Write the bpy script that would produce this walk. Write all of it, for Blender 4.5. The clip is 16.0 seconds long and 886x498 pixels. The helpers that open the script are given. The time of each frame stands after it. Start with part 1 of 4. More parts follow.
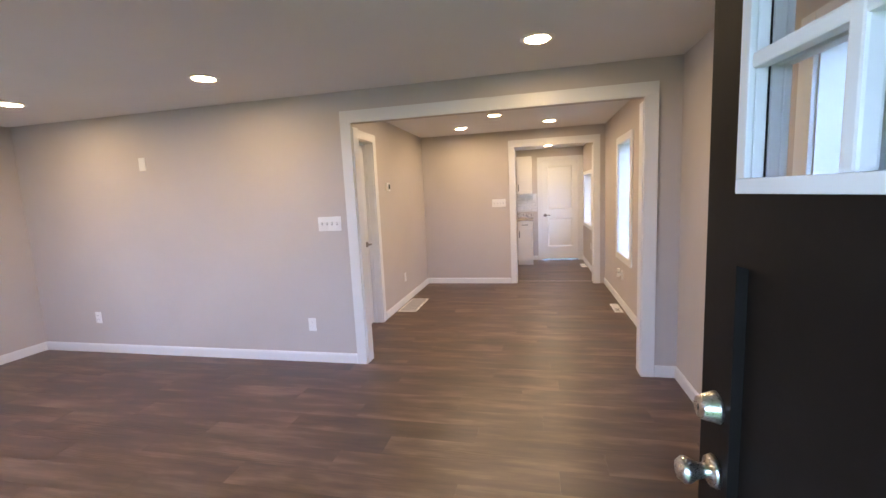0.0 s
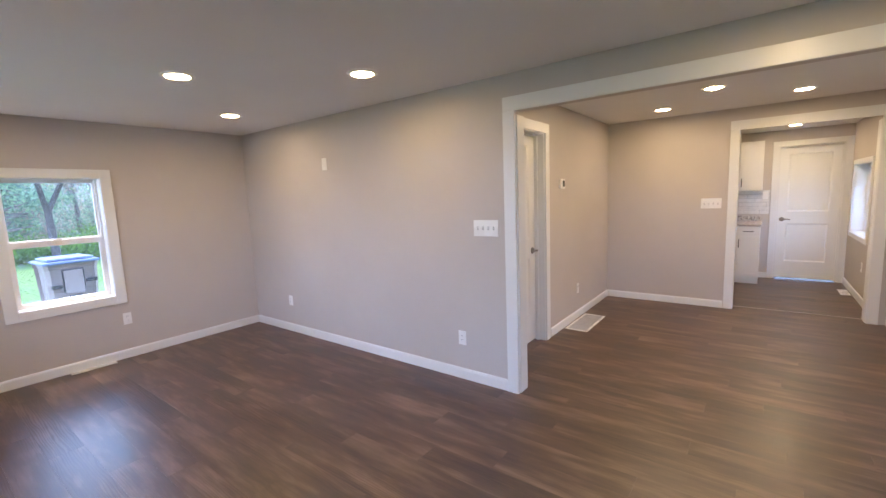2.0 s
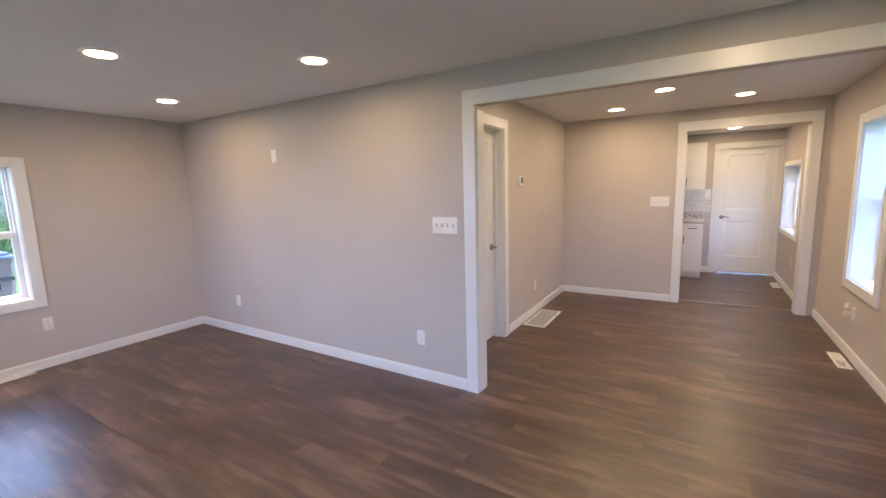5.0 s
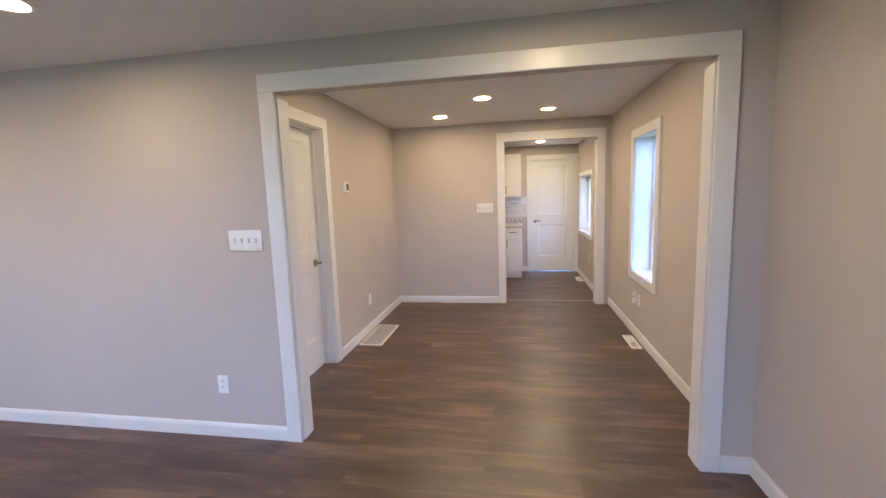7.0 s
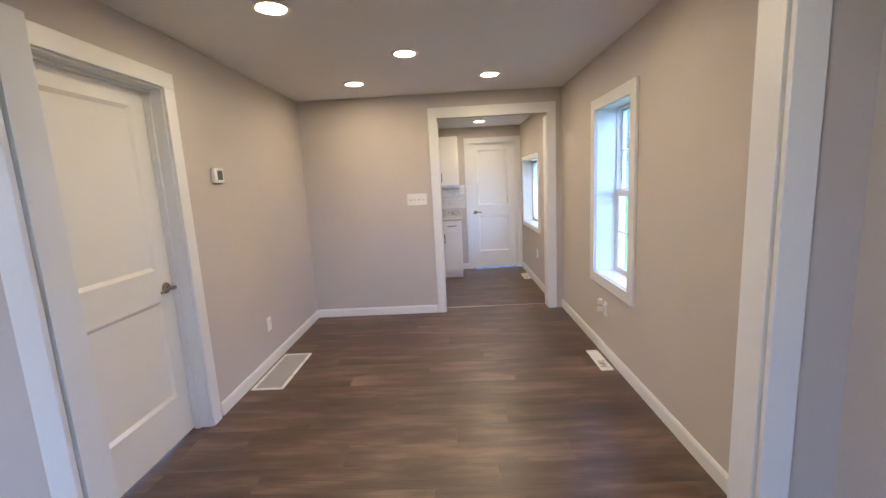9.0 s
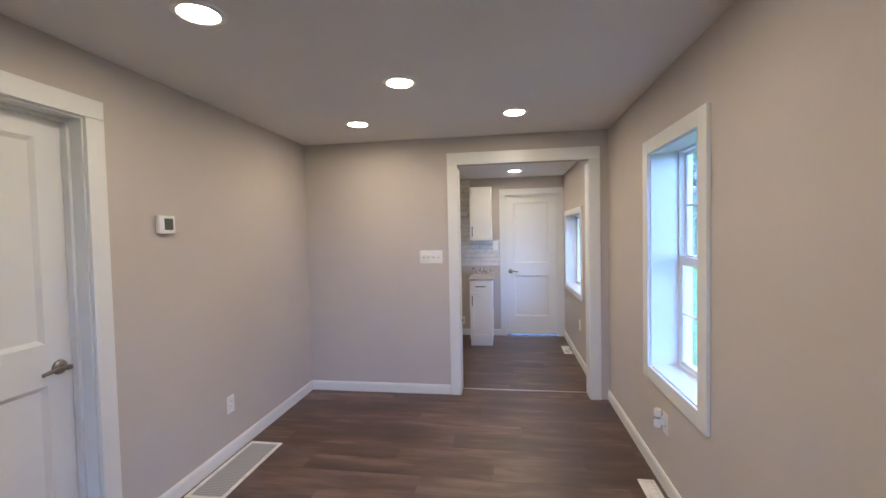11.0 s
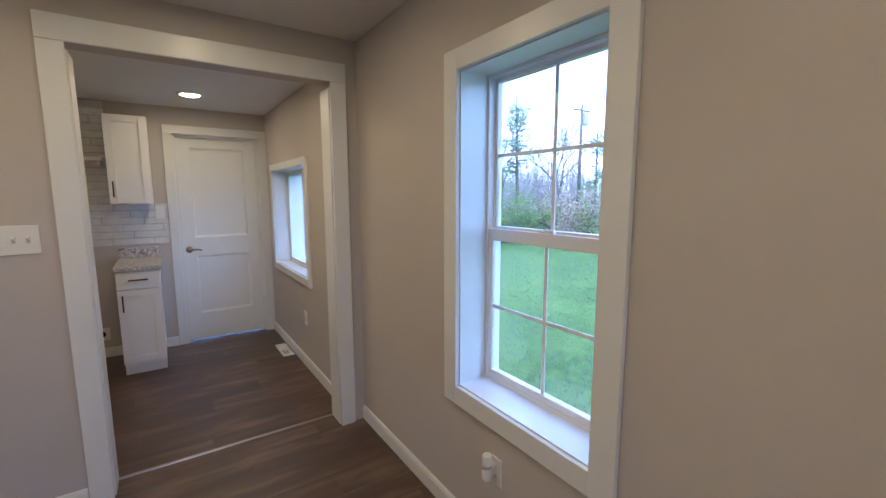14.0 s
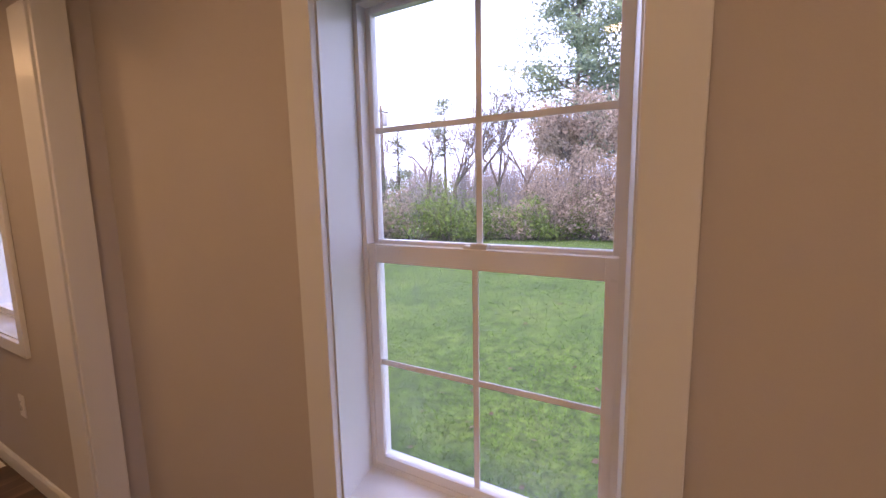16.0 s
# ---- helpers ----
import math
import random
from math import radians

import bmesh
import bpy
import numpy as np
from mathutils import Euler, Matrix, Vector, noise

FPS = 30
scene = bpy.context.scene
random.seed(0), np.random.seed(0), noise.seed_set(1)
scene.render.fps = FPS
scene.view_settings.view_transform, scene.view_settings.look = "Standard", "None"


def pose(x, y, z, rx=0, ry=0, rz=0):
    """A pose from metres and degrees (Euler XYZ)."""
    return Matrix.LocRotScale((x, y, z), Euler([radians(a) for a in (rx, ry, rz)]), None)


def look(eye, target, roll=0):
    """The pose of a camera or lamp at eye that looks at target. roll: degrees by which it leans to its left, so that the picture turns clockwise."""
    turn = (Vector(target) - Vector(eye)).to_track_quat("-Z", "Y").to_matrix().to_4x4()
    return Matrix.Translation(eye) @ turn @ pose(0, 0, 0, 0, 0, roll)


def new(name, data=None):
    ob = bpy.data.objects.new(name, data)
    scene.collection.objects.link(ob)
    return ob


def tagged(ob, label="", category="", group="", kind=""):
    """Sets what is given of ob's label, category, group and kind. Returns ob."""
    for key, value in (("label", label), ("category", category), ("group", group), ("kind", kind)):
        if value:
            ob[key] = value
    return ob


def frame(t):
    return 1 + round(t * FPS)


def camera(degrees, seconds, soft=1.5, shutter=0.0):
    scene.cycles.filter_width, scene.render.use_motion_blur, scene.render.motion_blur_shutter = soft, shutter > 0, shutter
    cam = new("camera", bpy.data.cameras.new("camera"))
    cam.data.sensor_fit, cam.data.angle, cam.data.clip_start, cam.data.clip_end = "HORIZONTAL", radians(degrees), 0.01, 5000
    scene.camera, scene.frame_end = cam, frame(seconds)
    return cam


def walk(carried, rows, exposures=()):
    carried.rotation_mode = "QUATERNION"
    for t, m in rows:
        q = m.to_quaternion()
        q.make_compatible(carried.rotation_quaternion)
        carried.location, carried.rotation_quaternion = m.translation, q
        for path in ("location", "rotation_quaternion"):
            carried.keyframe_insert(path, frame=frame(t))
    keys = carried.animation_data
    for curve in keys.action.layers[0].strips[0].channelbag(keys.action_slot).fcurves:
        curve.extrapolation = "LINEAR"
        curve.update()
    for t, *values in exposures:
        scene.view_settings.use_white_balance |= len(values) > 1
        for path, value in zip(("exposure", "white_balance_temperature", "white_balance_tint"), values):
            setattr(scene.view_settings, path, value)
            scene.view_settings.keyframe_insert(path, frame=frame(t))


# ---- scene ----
cam = camera(93.4, 16.0)
PATH = [
    (0, (1.594, 0.592, 1.438), (1.158, 2.527, 1.182), -2.7),
    (0.5, (1.546, 0.655, 1.44), (1.071, 2.583, 1.206), -3.1),
    (1, (1.527, 0.758, 1.451), (0.993, 2.669, 1.202), -4.1),
    (1.5, (1.508, 1.005, 1.446), (0.665, 2.804, 1.218), -2.9),
    (2, (1.505, 1.184, 1.494), (0.304, 2.763, 1.241), -2.3),
    (2.5, (1.445, 1.178, 1.5), (-0.015, 2.526, 1.277), -2.9),
    (3, (1.413, 1.162, 1.51), (-0.144, 2.401, 1.307), -2.6),
    (3.5, (1.405, 1.17, 1.51), (-0.148, 2.413, 1.301), -2.5),
    (4, (1.405, 1.19, 1.506), (-0.057, 2.535, 1.276), -2.5),
    (4.5, (1.431, 1.234, 1.504), (0.154, 2.751, 1.244), -2.2),
    (5, (1.447, 1.26, 1.502), (0.414, 2.949, 1.218), -1.6),
    (5.2, (1.444, 1.276, 1.503), (0.512, 3.021, 1.209), -1.5),
    (7.5, (1.422, 1.88, 1.456), (1.242, 3.854, 1.192), -2.6),
    (8, (1.373, 2.133, 1.452), (1.328, 4.11, 1.157), -3.0),
    (10.3, (1.604, 3.206, 1.458), (1.439, 5.173, 1.134), -2.0),
    (10.5, (1.642, 3.274, 1.474), (1.443, 5.253, 1.259), -1.5),
    (11, (1.714, 3.391, 1.483), (1.419, 5.368, 1.411), -1.2),
    (11.5, (1.648, 3.562, 1.461), (1.331, 5.529, 1.285), -2.1),
    (12, (1.543, 3.807, 1.455), (1.449, 5.79, 1.211), -2.4),
    (12.5, (1.593, 4.089, 1.441), (1.656, 6.079, 1.249), -0.7),
    (13, (1.637, 4.349, 1.45), (1.918, 6.314, 1.205), -0.9),
    (13.5, (1.602, 4.579, 1.459), (2.333, 6.426, 1.23), -1.1),
    (14, (1.582, 4.732, 1.463), (2.689, 6.378, 1.202), -0.1),
    (14.5, (1.626, 4.864, 1.441), (2.833, 6.442, 1.209), -0.4),
    (15, (1.796, 5.058, 1.441), (3.161, 6.497, 1.179), -1.0),
    (15.5, (1.874, 5.211, 1.434), (3.429, 6.437, 1.15), -1.2),
    (16, (1.866, 5.383, 1.455), (3.586, 6.366, 1.184), -1.1),
]
EXPOSURES = [(0.0, 2.33, 7150, 31), (1.0, 2.436, 6990, 29.3), (2.0, 2.19, 7050, 28.0), (2.5, 2.17, 7050, 28.0), (5.0, 2.18, 7000, 29.0), (8.0, 2.2, 6500, 26.0), (10.5, 2.0, 5800, 24.5), (11.5, 1.95, 5650, 24.5), (12.5, 1.81, 5650, 23.5), (13.5, 1.45, 5900, 23.5), (14.0, 1.3, 6100, 22.5), (15.0, 1.13, 6900, 27), (15.5, 0.97, 7650, 40), (16.0, 0.85, 9050, 52)]
walk(cam, [(t, look(eye, target, roll)) for t, eye, target, roll in PATH], EXPOSURES)

# ---------------------------------------------------------------- world, sun
world = bpy.data.worlds.new("sky")
scene.world = world
world.use_nodes = True
wn, wl = world.node_tree.nodes, world.node_tree.links
wn.clear()
sky = wn.new("ShaderNodeTexSky")
sky.sky_type, sky.sun_disc = "NISHITA", False
sky.sun_elevation, sky.sun_rotation = radians(71), radians(262)
sky.air_density, sky.dust_density, sky.ozone_density = 1.0, 2.0, 1.5
coord = wn.new("ShaderNodeTexCoord")
split = wn.new("ShaderNodeSeparateXYZ")
fade = wn.new("ShaderNodeValToRGB")          # thin cloud: white haze low down, bluer overhead
fade.color_ramp.elements.new(0.45)
for stop, (place, tint) in zip(fade.color_ramp.elements, ((0.0, (0.37, 0.64, 1.08, 1)), (0.45, (0.31, 0.57, 1.0, 1)), (0.9, (0.06, 0.20, 0.58, 1)))):
    stop.position, stop.color = place, tint
gain = wn.new("ShaderNodeVectorMath")
gain.operation = "SCALE"
gain.inputs["Scale"].default_value = 25.0
haze = wn.new("ShaderNodeMix")
haze.data_type = "RGBA"
haze.inputs[0].default_value = 0.8
bg = wn.new("ShaderNodeBackground")
bg.inputs[1].default_value = 0.15
wout = wn.new("ShaderNodeOutputWorld")
wl.new(coord.outputs["Generated"], split.inputs[0])
wl.new(split.outputs[2], fade.inputs[0])
wl.new(fade.outputs[0], gain.inputs[0])
wl.new(gain.outputs[0], haze.inputs[7])
wl.new(sky.outputs[0], haze.inputs[6])
wl.new(haze.outputs[2], bg.inputs[0])
wl.new(bg.outputs[0], wout.inputs[0])
sun = new("sun", bpy.data.lights.new("sun", "SUN"))
sun.data.energy, sun.data.angle, sun.data.color = 2.0, radians(10), (1.0, 0.95, 0.86)
sun.matrix_world = look((-10, -1.5, 30), (0, 0, 0))
LAMP_POWER = 36.0
LAMP_COLOR = (1.0, 0.84, 0.49, 1)


# ---------------------------------------------------------------- materials
def nodes_of(name):
    m = bpy.data.materials.new(name)
    m.use_nodes = True
    t = m.node_tree
    return m, t, t.nodes["Principled BSDF"]


def add(t, kind, **values):
    n = t.nodes.new(kind)
    for k, v in values.items():
        n.inputs[k.replace("_", " ")].default_value = v
    return n


def ramp(t, fac, stops):
    n = t.nodes.new("ShaderNodeValToRGB")
    while len(n.color_ramp.elements) < len(stops):
        n.color_ramp.elements.new(0.5)
    for e, (p, c) in zip(n.color_ramp.elements, stops):
        e.position, e.color = p, (*c, 1)
    t.links.new(fac, n.inputs[0])
    return n.outputs[0]


def where(t, scale=(1, 1, 1)):
    g = t.nodes.new("ShaderNodeNewGeometry")
    m = add(t, "ShaderNodeMapping", Scale=scale)
    t.links.new(g.outputs["Position"], m.inputs[0])
    return m.outputs[0]


def noisy(t, vec, scale, detail=4.0, rough=0.55):
    n = add(t, "ShaderNodeTexNoise", Scale=scale, Detail=detail, Roughness=rough)
    t.links.new(vec, n.inputs["Vector"])
    return n.outputs[0]


def bump(t, b, height, strength, distance):
    n = add(t, "ShaderNodeBump", Strength=strength, Distance=distance)
    t.links.new(height, n.inputs["Height"])
    t.links.new(n.outputs[0], b.inputs["Normal"])
    return n


def paint(name, color, rough, vary=0.03, grain=220.0, depth=0.0006, metal=0.0, big=1.2):
    """Rolled paint: a faint cloudiness, and the stipple of the roller."""
    m, t, b = nodes_of(name)
    v = where(t)
    lo, hi = [max(0, c * (1 - vary)) for c in color], [min(1, c * (1 + vary)) for c in color]
    t.links.new(ramp(t, noisy(t, v, big, 5.0), [(0.3, lo), (0.7, hi)]), b.inputs["Base Color"])
    r = t.nodes.new("ShaderNodeMapRange")
    r.inputs[3].default_value, r.inputs[4].default_value = rough - 0.06, rough + 0.06
    t.links.new(noisy(t, v, 9.0), r.inputs[0])
    t.links.new(r.outputs[0], b.inputs["Roughness"])
    b.inputs["Metallic"].default_value = metal
    b.inputs["Specular IOR Level"].default_value = 0.2 if rough > 0.6 else 0.5
    bump(t, b, noisy(t, v, grain, 2.0), 0.35, depth)
    return m


M_WALL = paint("greige wall paint", (0.550, 0.496, 0.460), 0.62, 0.035)
M_CEIL = paint("flat ceiling paint", (0.77, 0.745, 0.725), 0.85, 0.02, 160.0, 0.001)
M_TRIM = paint("white trim enamel", (0.76, 0.76, 0.745), 0.32, 0.02, 90.0, 0.0002)
M_DOOR = paint("white door enamel", (0.80, 0.80, 0.78), 0.36, 0.02, 140.0, 0.0003)
M_VINYL = paint("white window vinyl", (0.80, 0.80, 0.80), 0.3, 0.01, 60.0, 0.0001)
M_PLATE = paint("white plastic plate", (0.82, 0.81, 0.79), 0.28, 0.01, 60.0, 0.0)
M_BLACKDOOR = paint("black door paint", (0.0105, 0.0080, 0.0068), 0.5, 0.12, 60.0, 0.0004)
M_BLACKDOOR.node_tree.nodes["Principled BSDF"].inputs["Specular IOR Level"].default_value = 0.12
M_SIDING = paint("white siding", (0.72, 0.72, 0.70), 0.5, 0.05)
M_CAB = paint("white cabinet lacquer", (0.80, 0.79, 0.77), 0.3, 0.015, 80.0, 0.0001)
# near-black put in for the shade inside socket slots, keyway and grille well
M_DARKGAP = paint("dark gap", (0.02, 0.018, 0.016), 0.8, 0.1)
M_GROUT = paint("tile grout", (0.46, 0.45, 0.44), 0.8, 0.08)
M_SUBFLOOR = paint("sub floor", (0.05, 0.035, 0.028), 0.7, 0.1)
M_BLACKMETAL = paint("matt black metal", (0.02, 0.02, 0.02), 0.35, 0.1, 60.0, 0.0, 0.6)
M_SCREEN = paint("thermostat screen", (0.10, 0.11, 0.10), 0.2, 0.05)
M_BINTAN = paint("taupe bin plastic", (0.20, 0.132, 0.108), 0.5, 0.06)
M_BINLID = paint("grey blue bin lid", (0.085, 0.115, 0.20), 0.5, 0.06)
M_RUBBER = paint("black rubber", (0.015, 0.015, 0.015), 0.7, 0.1)


def metal(name, color, rough):
    m, t, b = nodes_of(name)
    b.inputs["Metallic"].default_value = 1.0
    b.inputs["Base Color"].default_value = (*color, 1)
    v = where(t, (1, 1, 14))
    r = t.nodes.new("ShaderNodeMapRange")
    r.inputs[3].default_value, r.inputs[4].default_value = rough * 0.75, rough * 1.25
    t.links.new(noisy(t, v, 120.0), r.inputs[0])
    t.links.new(r.outputs[0], b.inputs["Roughness"])
    return m


M_NICKEL = metal("brushed nickel", (0.62, 0.59, 0.55), 0.28)
M_BRONZE = metal("dark nickel", (0.30, 0.27, 0.24), 0.3)
M_STRIP = metal("aluminium threshold", (0.52, 0.47, 0.42), 0.3)


def glass(name):
    """Clear glass with a thin, blotchy, dusty film that paints in outdoor haze, damp along the bottom."""
    m, t, b = nodes_of(name)
    dust_haze = t.nodes.new("ShaderNodeBsdfTranslucent")
    dust_haze.inputs[0].default_value = (0.8, 0.84, 0.88, 1)
    film = t.nodes.new("ShaderNodeMapRange")
    film.inputs[1].default_value, film.inputs[2].default_value = 0.35, 0.75
    film.inputs[3].default_value, film.inputs[4].default_value = 0.004, 0.017
    t.links.new(noisy(t, where(t), 4.0, 5.0), film.inputs[0])
    g = t.nodes.new("ShaderNodeNewGeometry")
    sep = t.nodes.new("ShaderNodeSeparateXYZ")
    t.links.new(g.outputs["Position"], sep.inputs[0])
    damp = t.nodes.new("ShaderNodeMapRange")
    for i, q in enumerate((0.95, 0.66, 0.0, 1.8)):
        damp.inputs[1 + i].default_value = q
    t.links.new(sep.outputs[2], damp.inputs[0])
    wet = t.nodes.new("ShaderNodeMath")
    wet.operation = "MULTIPLY_ADD"
    t.links.new(damp.outputs[0], wet.inputs[0])
    t.links.new(film.outputs[0], wet.inputs[1])
    t.links.new(film.outputs[0], wet.inputs[2])
    mix = t.nodes.new("ShaderNodeMixShader")
    t.links.new(wet.outputs[0], mix.inputs[0])
    t.links.new(b.outputs[0], mix.inputs[1])
    t.links.new(dust_haze.outputs[0], mix.inputs[2])
    t.links.new(mix.outputs[0], t.nodes["Material Output"].inputs[0])
    b.inputs["Base Color"].default_value = (0.97, 0.99, 0.99, 1)
    b.inputs["Roughness"].default_value = 0.0
    b.inputs["Transmission Weight"].default_value = 1.0
    b.inputs["IOR"].default_value = 1.3
    return m


M_GLASS = glass("window glass")


def plank_wood():
    """Dark brown vinyl plank: cerused streaks, arched figure on some planks, fine pores, each plank its own shade."""
    m, t, b = nodes_of("dark brown vinyl plank")
    info = t.nodes.new("ShaderNodeObjectInfo")
    g = t.nodes.new("ShaderNodeNewGeometry")
    shift = t.nodes.new("ShaderNodeVectorMath")
    shift.operation = "MULTIPLY_ADD"
    cmb = t.nodes.new("ShaderNodeCombineXYZ")
    for i in (0, 1, 2):
        t.links.new(info.outputs["Random"], cmb.inputs[i])
    shift.inputs[1].default_value = (37.0, 53.0, 71.0)
    t.links.new(cmb.outputs[0], shift.inputs[0])
    t.links.new(g.outputs["Position"], shift.inputs[2])

    def mapped(scale):
        mp = add(t, "ShaderNodeMapping", Scale=scale)
        t.links.new(shift.outputs[0], mp.inputs[0])
        return mp.outputs[0]

    def math_node(op, *ins):
        n = t.nodes.new("ShaderNodeMath")
        n.operation = op
        for i, q in enumerate(ins):
            if isinstance(q, float):
                n.inputs[i].default_value = q
            else:
                t.links.new(q, n.inputs[i])
        return n.outputs[0]

    def span(value, a, b_, lo, hi):
        n = t.nodes.new("ShaderNodeMapRange")
        for i, q in enumerate((a, b_, lo, hi)):
            n.inputs[1 + i].default_value = q
        t.links.new(value, n.inputs[0])
        return n.outputs[0]

    wave = add(t, "ShaderNodeTexWave", Scale=2.0, Distortion=11.0, Detail=1.5, Detail_Scale=1.0, Detail_Roughness=0.4)
    wave.wave_type, wave.bands_direction = "BANDS", "Y"
    t.links.new(mapped((1.3, 11.0, 1.0)), wave.inputs["Vector"])
    rings = span(wave.outputs["Fac"], 0.45, 0.95, 0.0, 1.0)
    heart = span(noisy(t, mapped((0.7, 3.0, 1.0)), 1.0, 1.0), 0.50, 0.66, 0.0, 1.0)
    lines = math_node("MULTIPLY", rings, heart)
    streak = noisy(t, mapped((2.6, 16.0, 1.0)), 1.0, 5.0, 0.58)
    cloud = noisy(t, mapped((1.6, 6.0, 1.0)), 1.0, 3.0, 0.5)
    pores = noisy(t, mapped((4.0, 150.0, 1.0)), 1.0, 3.0, 0.6)
    tone = math_node("MULTIPLY", streak, 0.40)
    tone = math_node("MULTIPLY_ADD", cloud, 0.50, tone)
    tone = math_node("MULTIPLY_ADD", pores, 0.10, tone)
    tone = math_node("MULTIPLY_ADD", lines, -0.05, tone)
    col = ramp(t, tone, [(0.36, (0.036, 0.0185, 0.0120)), (0.50, (0.087, 0.0470, 0.0318)), (0.65, (0.198, 0.130, 0.097))])
    hsv = t.nodes.new("ShaderNodeHueSaturation")
    shade = span(math_node("FRACT", math_node("MULTIPLY", info.outputs["Random"], 7.31)), 0.0, 1.0, 0.86, 1.15)
    t.links.new(shade, hsv.inputs["Value"])
    t.links.new(col, hsv.inputs["Color"])
    t.links.new(hsv.outputs[0], b.inputs["Base Color"])
    gloss = math_node("MULTIPLY_ADD", lines, 0.10, span(tone, 0.36, 0.64, 0.34, 0.43))
    t.links.new(gloss, b.inputs["Roughness"])
    b.inputs["Specular IOR Level"].default_value = 0.9
    bump(t, b, pores, 0.05, 0.0003)
    return m


M_PLANK = plank_wood()


def lamp_glow():
    m, t, b = nodes_of("led diffuser")
    b.inputs["Base Color"].default_value = (0.9, 0.9, 0.88, 1)
    b.inputs["Emission Color"].default_value = LAMP_COLOR
    b.inputs["Emission Strength"].default_value = LAMP_POWER
    return m


M_LED = lamp_glow()


def granite():
    m, t, b = nodes_of("speckled granite laminate")
    v = where(t)
    t.links.new(ramp(t, noisy(t, v, 55.0, 6.0, 0.75), [(0.36, (0.07, 0.06, 0.055)), (0.46, (0.40, 0.36, 0.33)), (0.55, (0.62, 0.58, 0.54)), (0.66, (0.78, 0.75, 0.71))]), b.inputs["Base Color"])
    b.inputs["Roughness"].default_value = 0.3
    return m


M_GRANITE = granite()


def tile_mat():
    m, t, b = nodes_of("glazed white tile")
    v = where(t)
    t.links.new(ramp(t, noisy(t, v, 14.0, 4.0), [(0.3, (0.66, 0.65, 0.63)), (0.7, (0.78, 0.77, 0.75))]), b.inputs["Base Color"])
    b.inputs["Roughness"].default_value = 0.18
    bump(t, b, noisy(t, v, 25.0, 2.0), 0.2, 0.001)
    return m


M_TILE = tile_mat()


def grass_ground():
    m, t, b = nodes_of("lawn")
    v = where(t)
    big = ramp(t, noisy(t, v, 0.9, 7.0, 0.65), [(0.3, (0.036, 0.108, 0.014)), (0.52, (0.078, 0.178, 0.026)), (0.72, (0.130, 0.225, 0.046))])
    fine = ramp(t, noisy(t, v, 24.0, 6.0, 0.7), [(0.3, (0.4, 0.4, 0.4)), (0.7, (1.3, 1.3, 1.3))])
    tufts = ramp(t, noisy(t, v, 8.5, 7.0, 0.74), [(0.37, (0.36, 0.42, 0.34)), (0.62, (1.2, 1.15, 1.1))])
    clump = t.nodes.new("ShaderNodeMix")
    clump.data_type, clump.blend_type = "RGBA", "MULTIPLY"
    clump.inputs[0].default_value = 1.0
    t.links.new(big, clump.inputs[6])
    t.links.new(tufts, clump.inputs[7])
    mul = t.nodes.new("ShaderNodeMix")
    mul.data_type, mul.blend_type = "RGBA", "MULTIPLY"
    mul.inputs[0].default_value = 1.0
    t.links.new(clump.outputs[2], mul.inputs[6])
    t.links.new(fine, mul.inputs[7])
    t.links.new(mul.outputs[2], b.inputs["Base Color"])
    b.inputs["Roughness"].default_value = 0.9
    bump(t, b, noisy(t, v, 30.0, 5.0), 0.5, 0.02)
    return m


M_LAWN = grass_ground()


def leafy(name, dark, light, rough=0.6):
    m, t, b = nodes_of(name)
    g = t.nodes.new("ShaderNodeNewGeometry")
    col = ramp(t, g.outputs["Random Per Island"], [(0.0, dark), (1.0, light)])
    t.links.new(col, b.inputs["Base Color"])
    b.inputs["Roughness"].default_value = rough
    thin = t.nodes.new("ShaderNodeBsdfTranslucent")
    t.links.new(col, thin.inputs[0])
    mix = t.nodes.new("ShaderNodeMixShader")
    mix.inputs[0].default_value = 0.45
    t.links.new(b.outputs[0], mix.inputs[1])
    t.links.new(thin.outputs[0], mix.inputs[2])
    t.links.new(mix.outputs[0], t.nodes["Material Output"].inputs[0])
    return m


M_BLADE = leafy("grass blades", (0.021, 0.088, 0.010), (0.150, 0.37, 0.050))
M_HEDGE = leafy("hedge leaves", (0.050, 0.115, 0.022), (0.23, 0.38, 0.075))
M_PINE = leafy("pine needles", (0.10, 0.18, 0.13), (0.36, 0.50, 0.28))
M_SPRING = leafy("spring buds", (0.26, 0.20, 0.14), (0.60, 0.47, 0.36))
M_BARK = paint("grey bark", (0.20, 0.165, 0.14), 0.9, 0.35, 30.0, 0.01, 0.0, 6.0)


# ---------------------------------------------------------------- mesh helpers
def bx(bm, x0, y0, z0, x1, y1, z1, bevel=0.0):
    """One box between two corners, its edges eased."""
    x0, x1, y0, y1, z0, z1 = min(x0, x1), max(x0, x1), min(y0, y1), max(y0, y1), min(z0, z1), max(z0, z1)
    tmp = bmesh.new()
    r = bmesh.ops.create_cube(tmp, size=1.0)
    for v in r["verts"]:
        v.co = Vector(((x0 + x1) / 2 + v.co.x * (x1 - x0), (y0 + y1) / 2 + v.co.y * (y1 - y0), (z0 + z1) / 2 + v.co.z * (z1 - z0)))
    if bevel > 0:
        bmesh.ops.bevel(tmp, geom=list(tmp.edges), offset=bevel, segments=2, affect="EDGES", profile=0.6)
    pour(bm, tmp)
    return bm


def pour(bm, tmp):
    me = bpy.data.meshes.new("tmp")
    tmp.to_mesh(me)
    tmp.free()
    bm.from_mesh(me)
    bpy.data.meshes.remove(me)


def box(x0, y0, z0, x1, y1, z1, bevel=0.0):
    return bx(bmesh.new(), x0, y0, z0, x1, y1, z1, bevel)


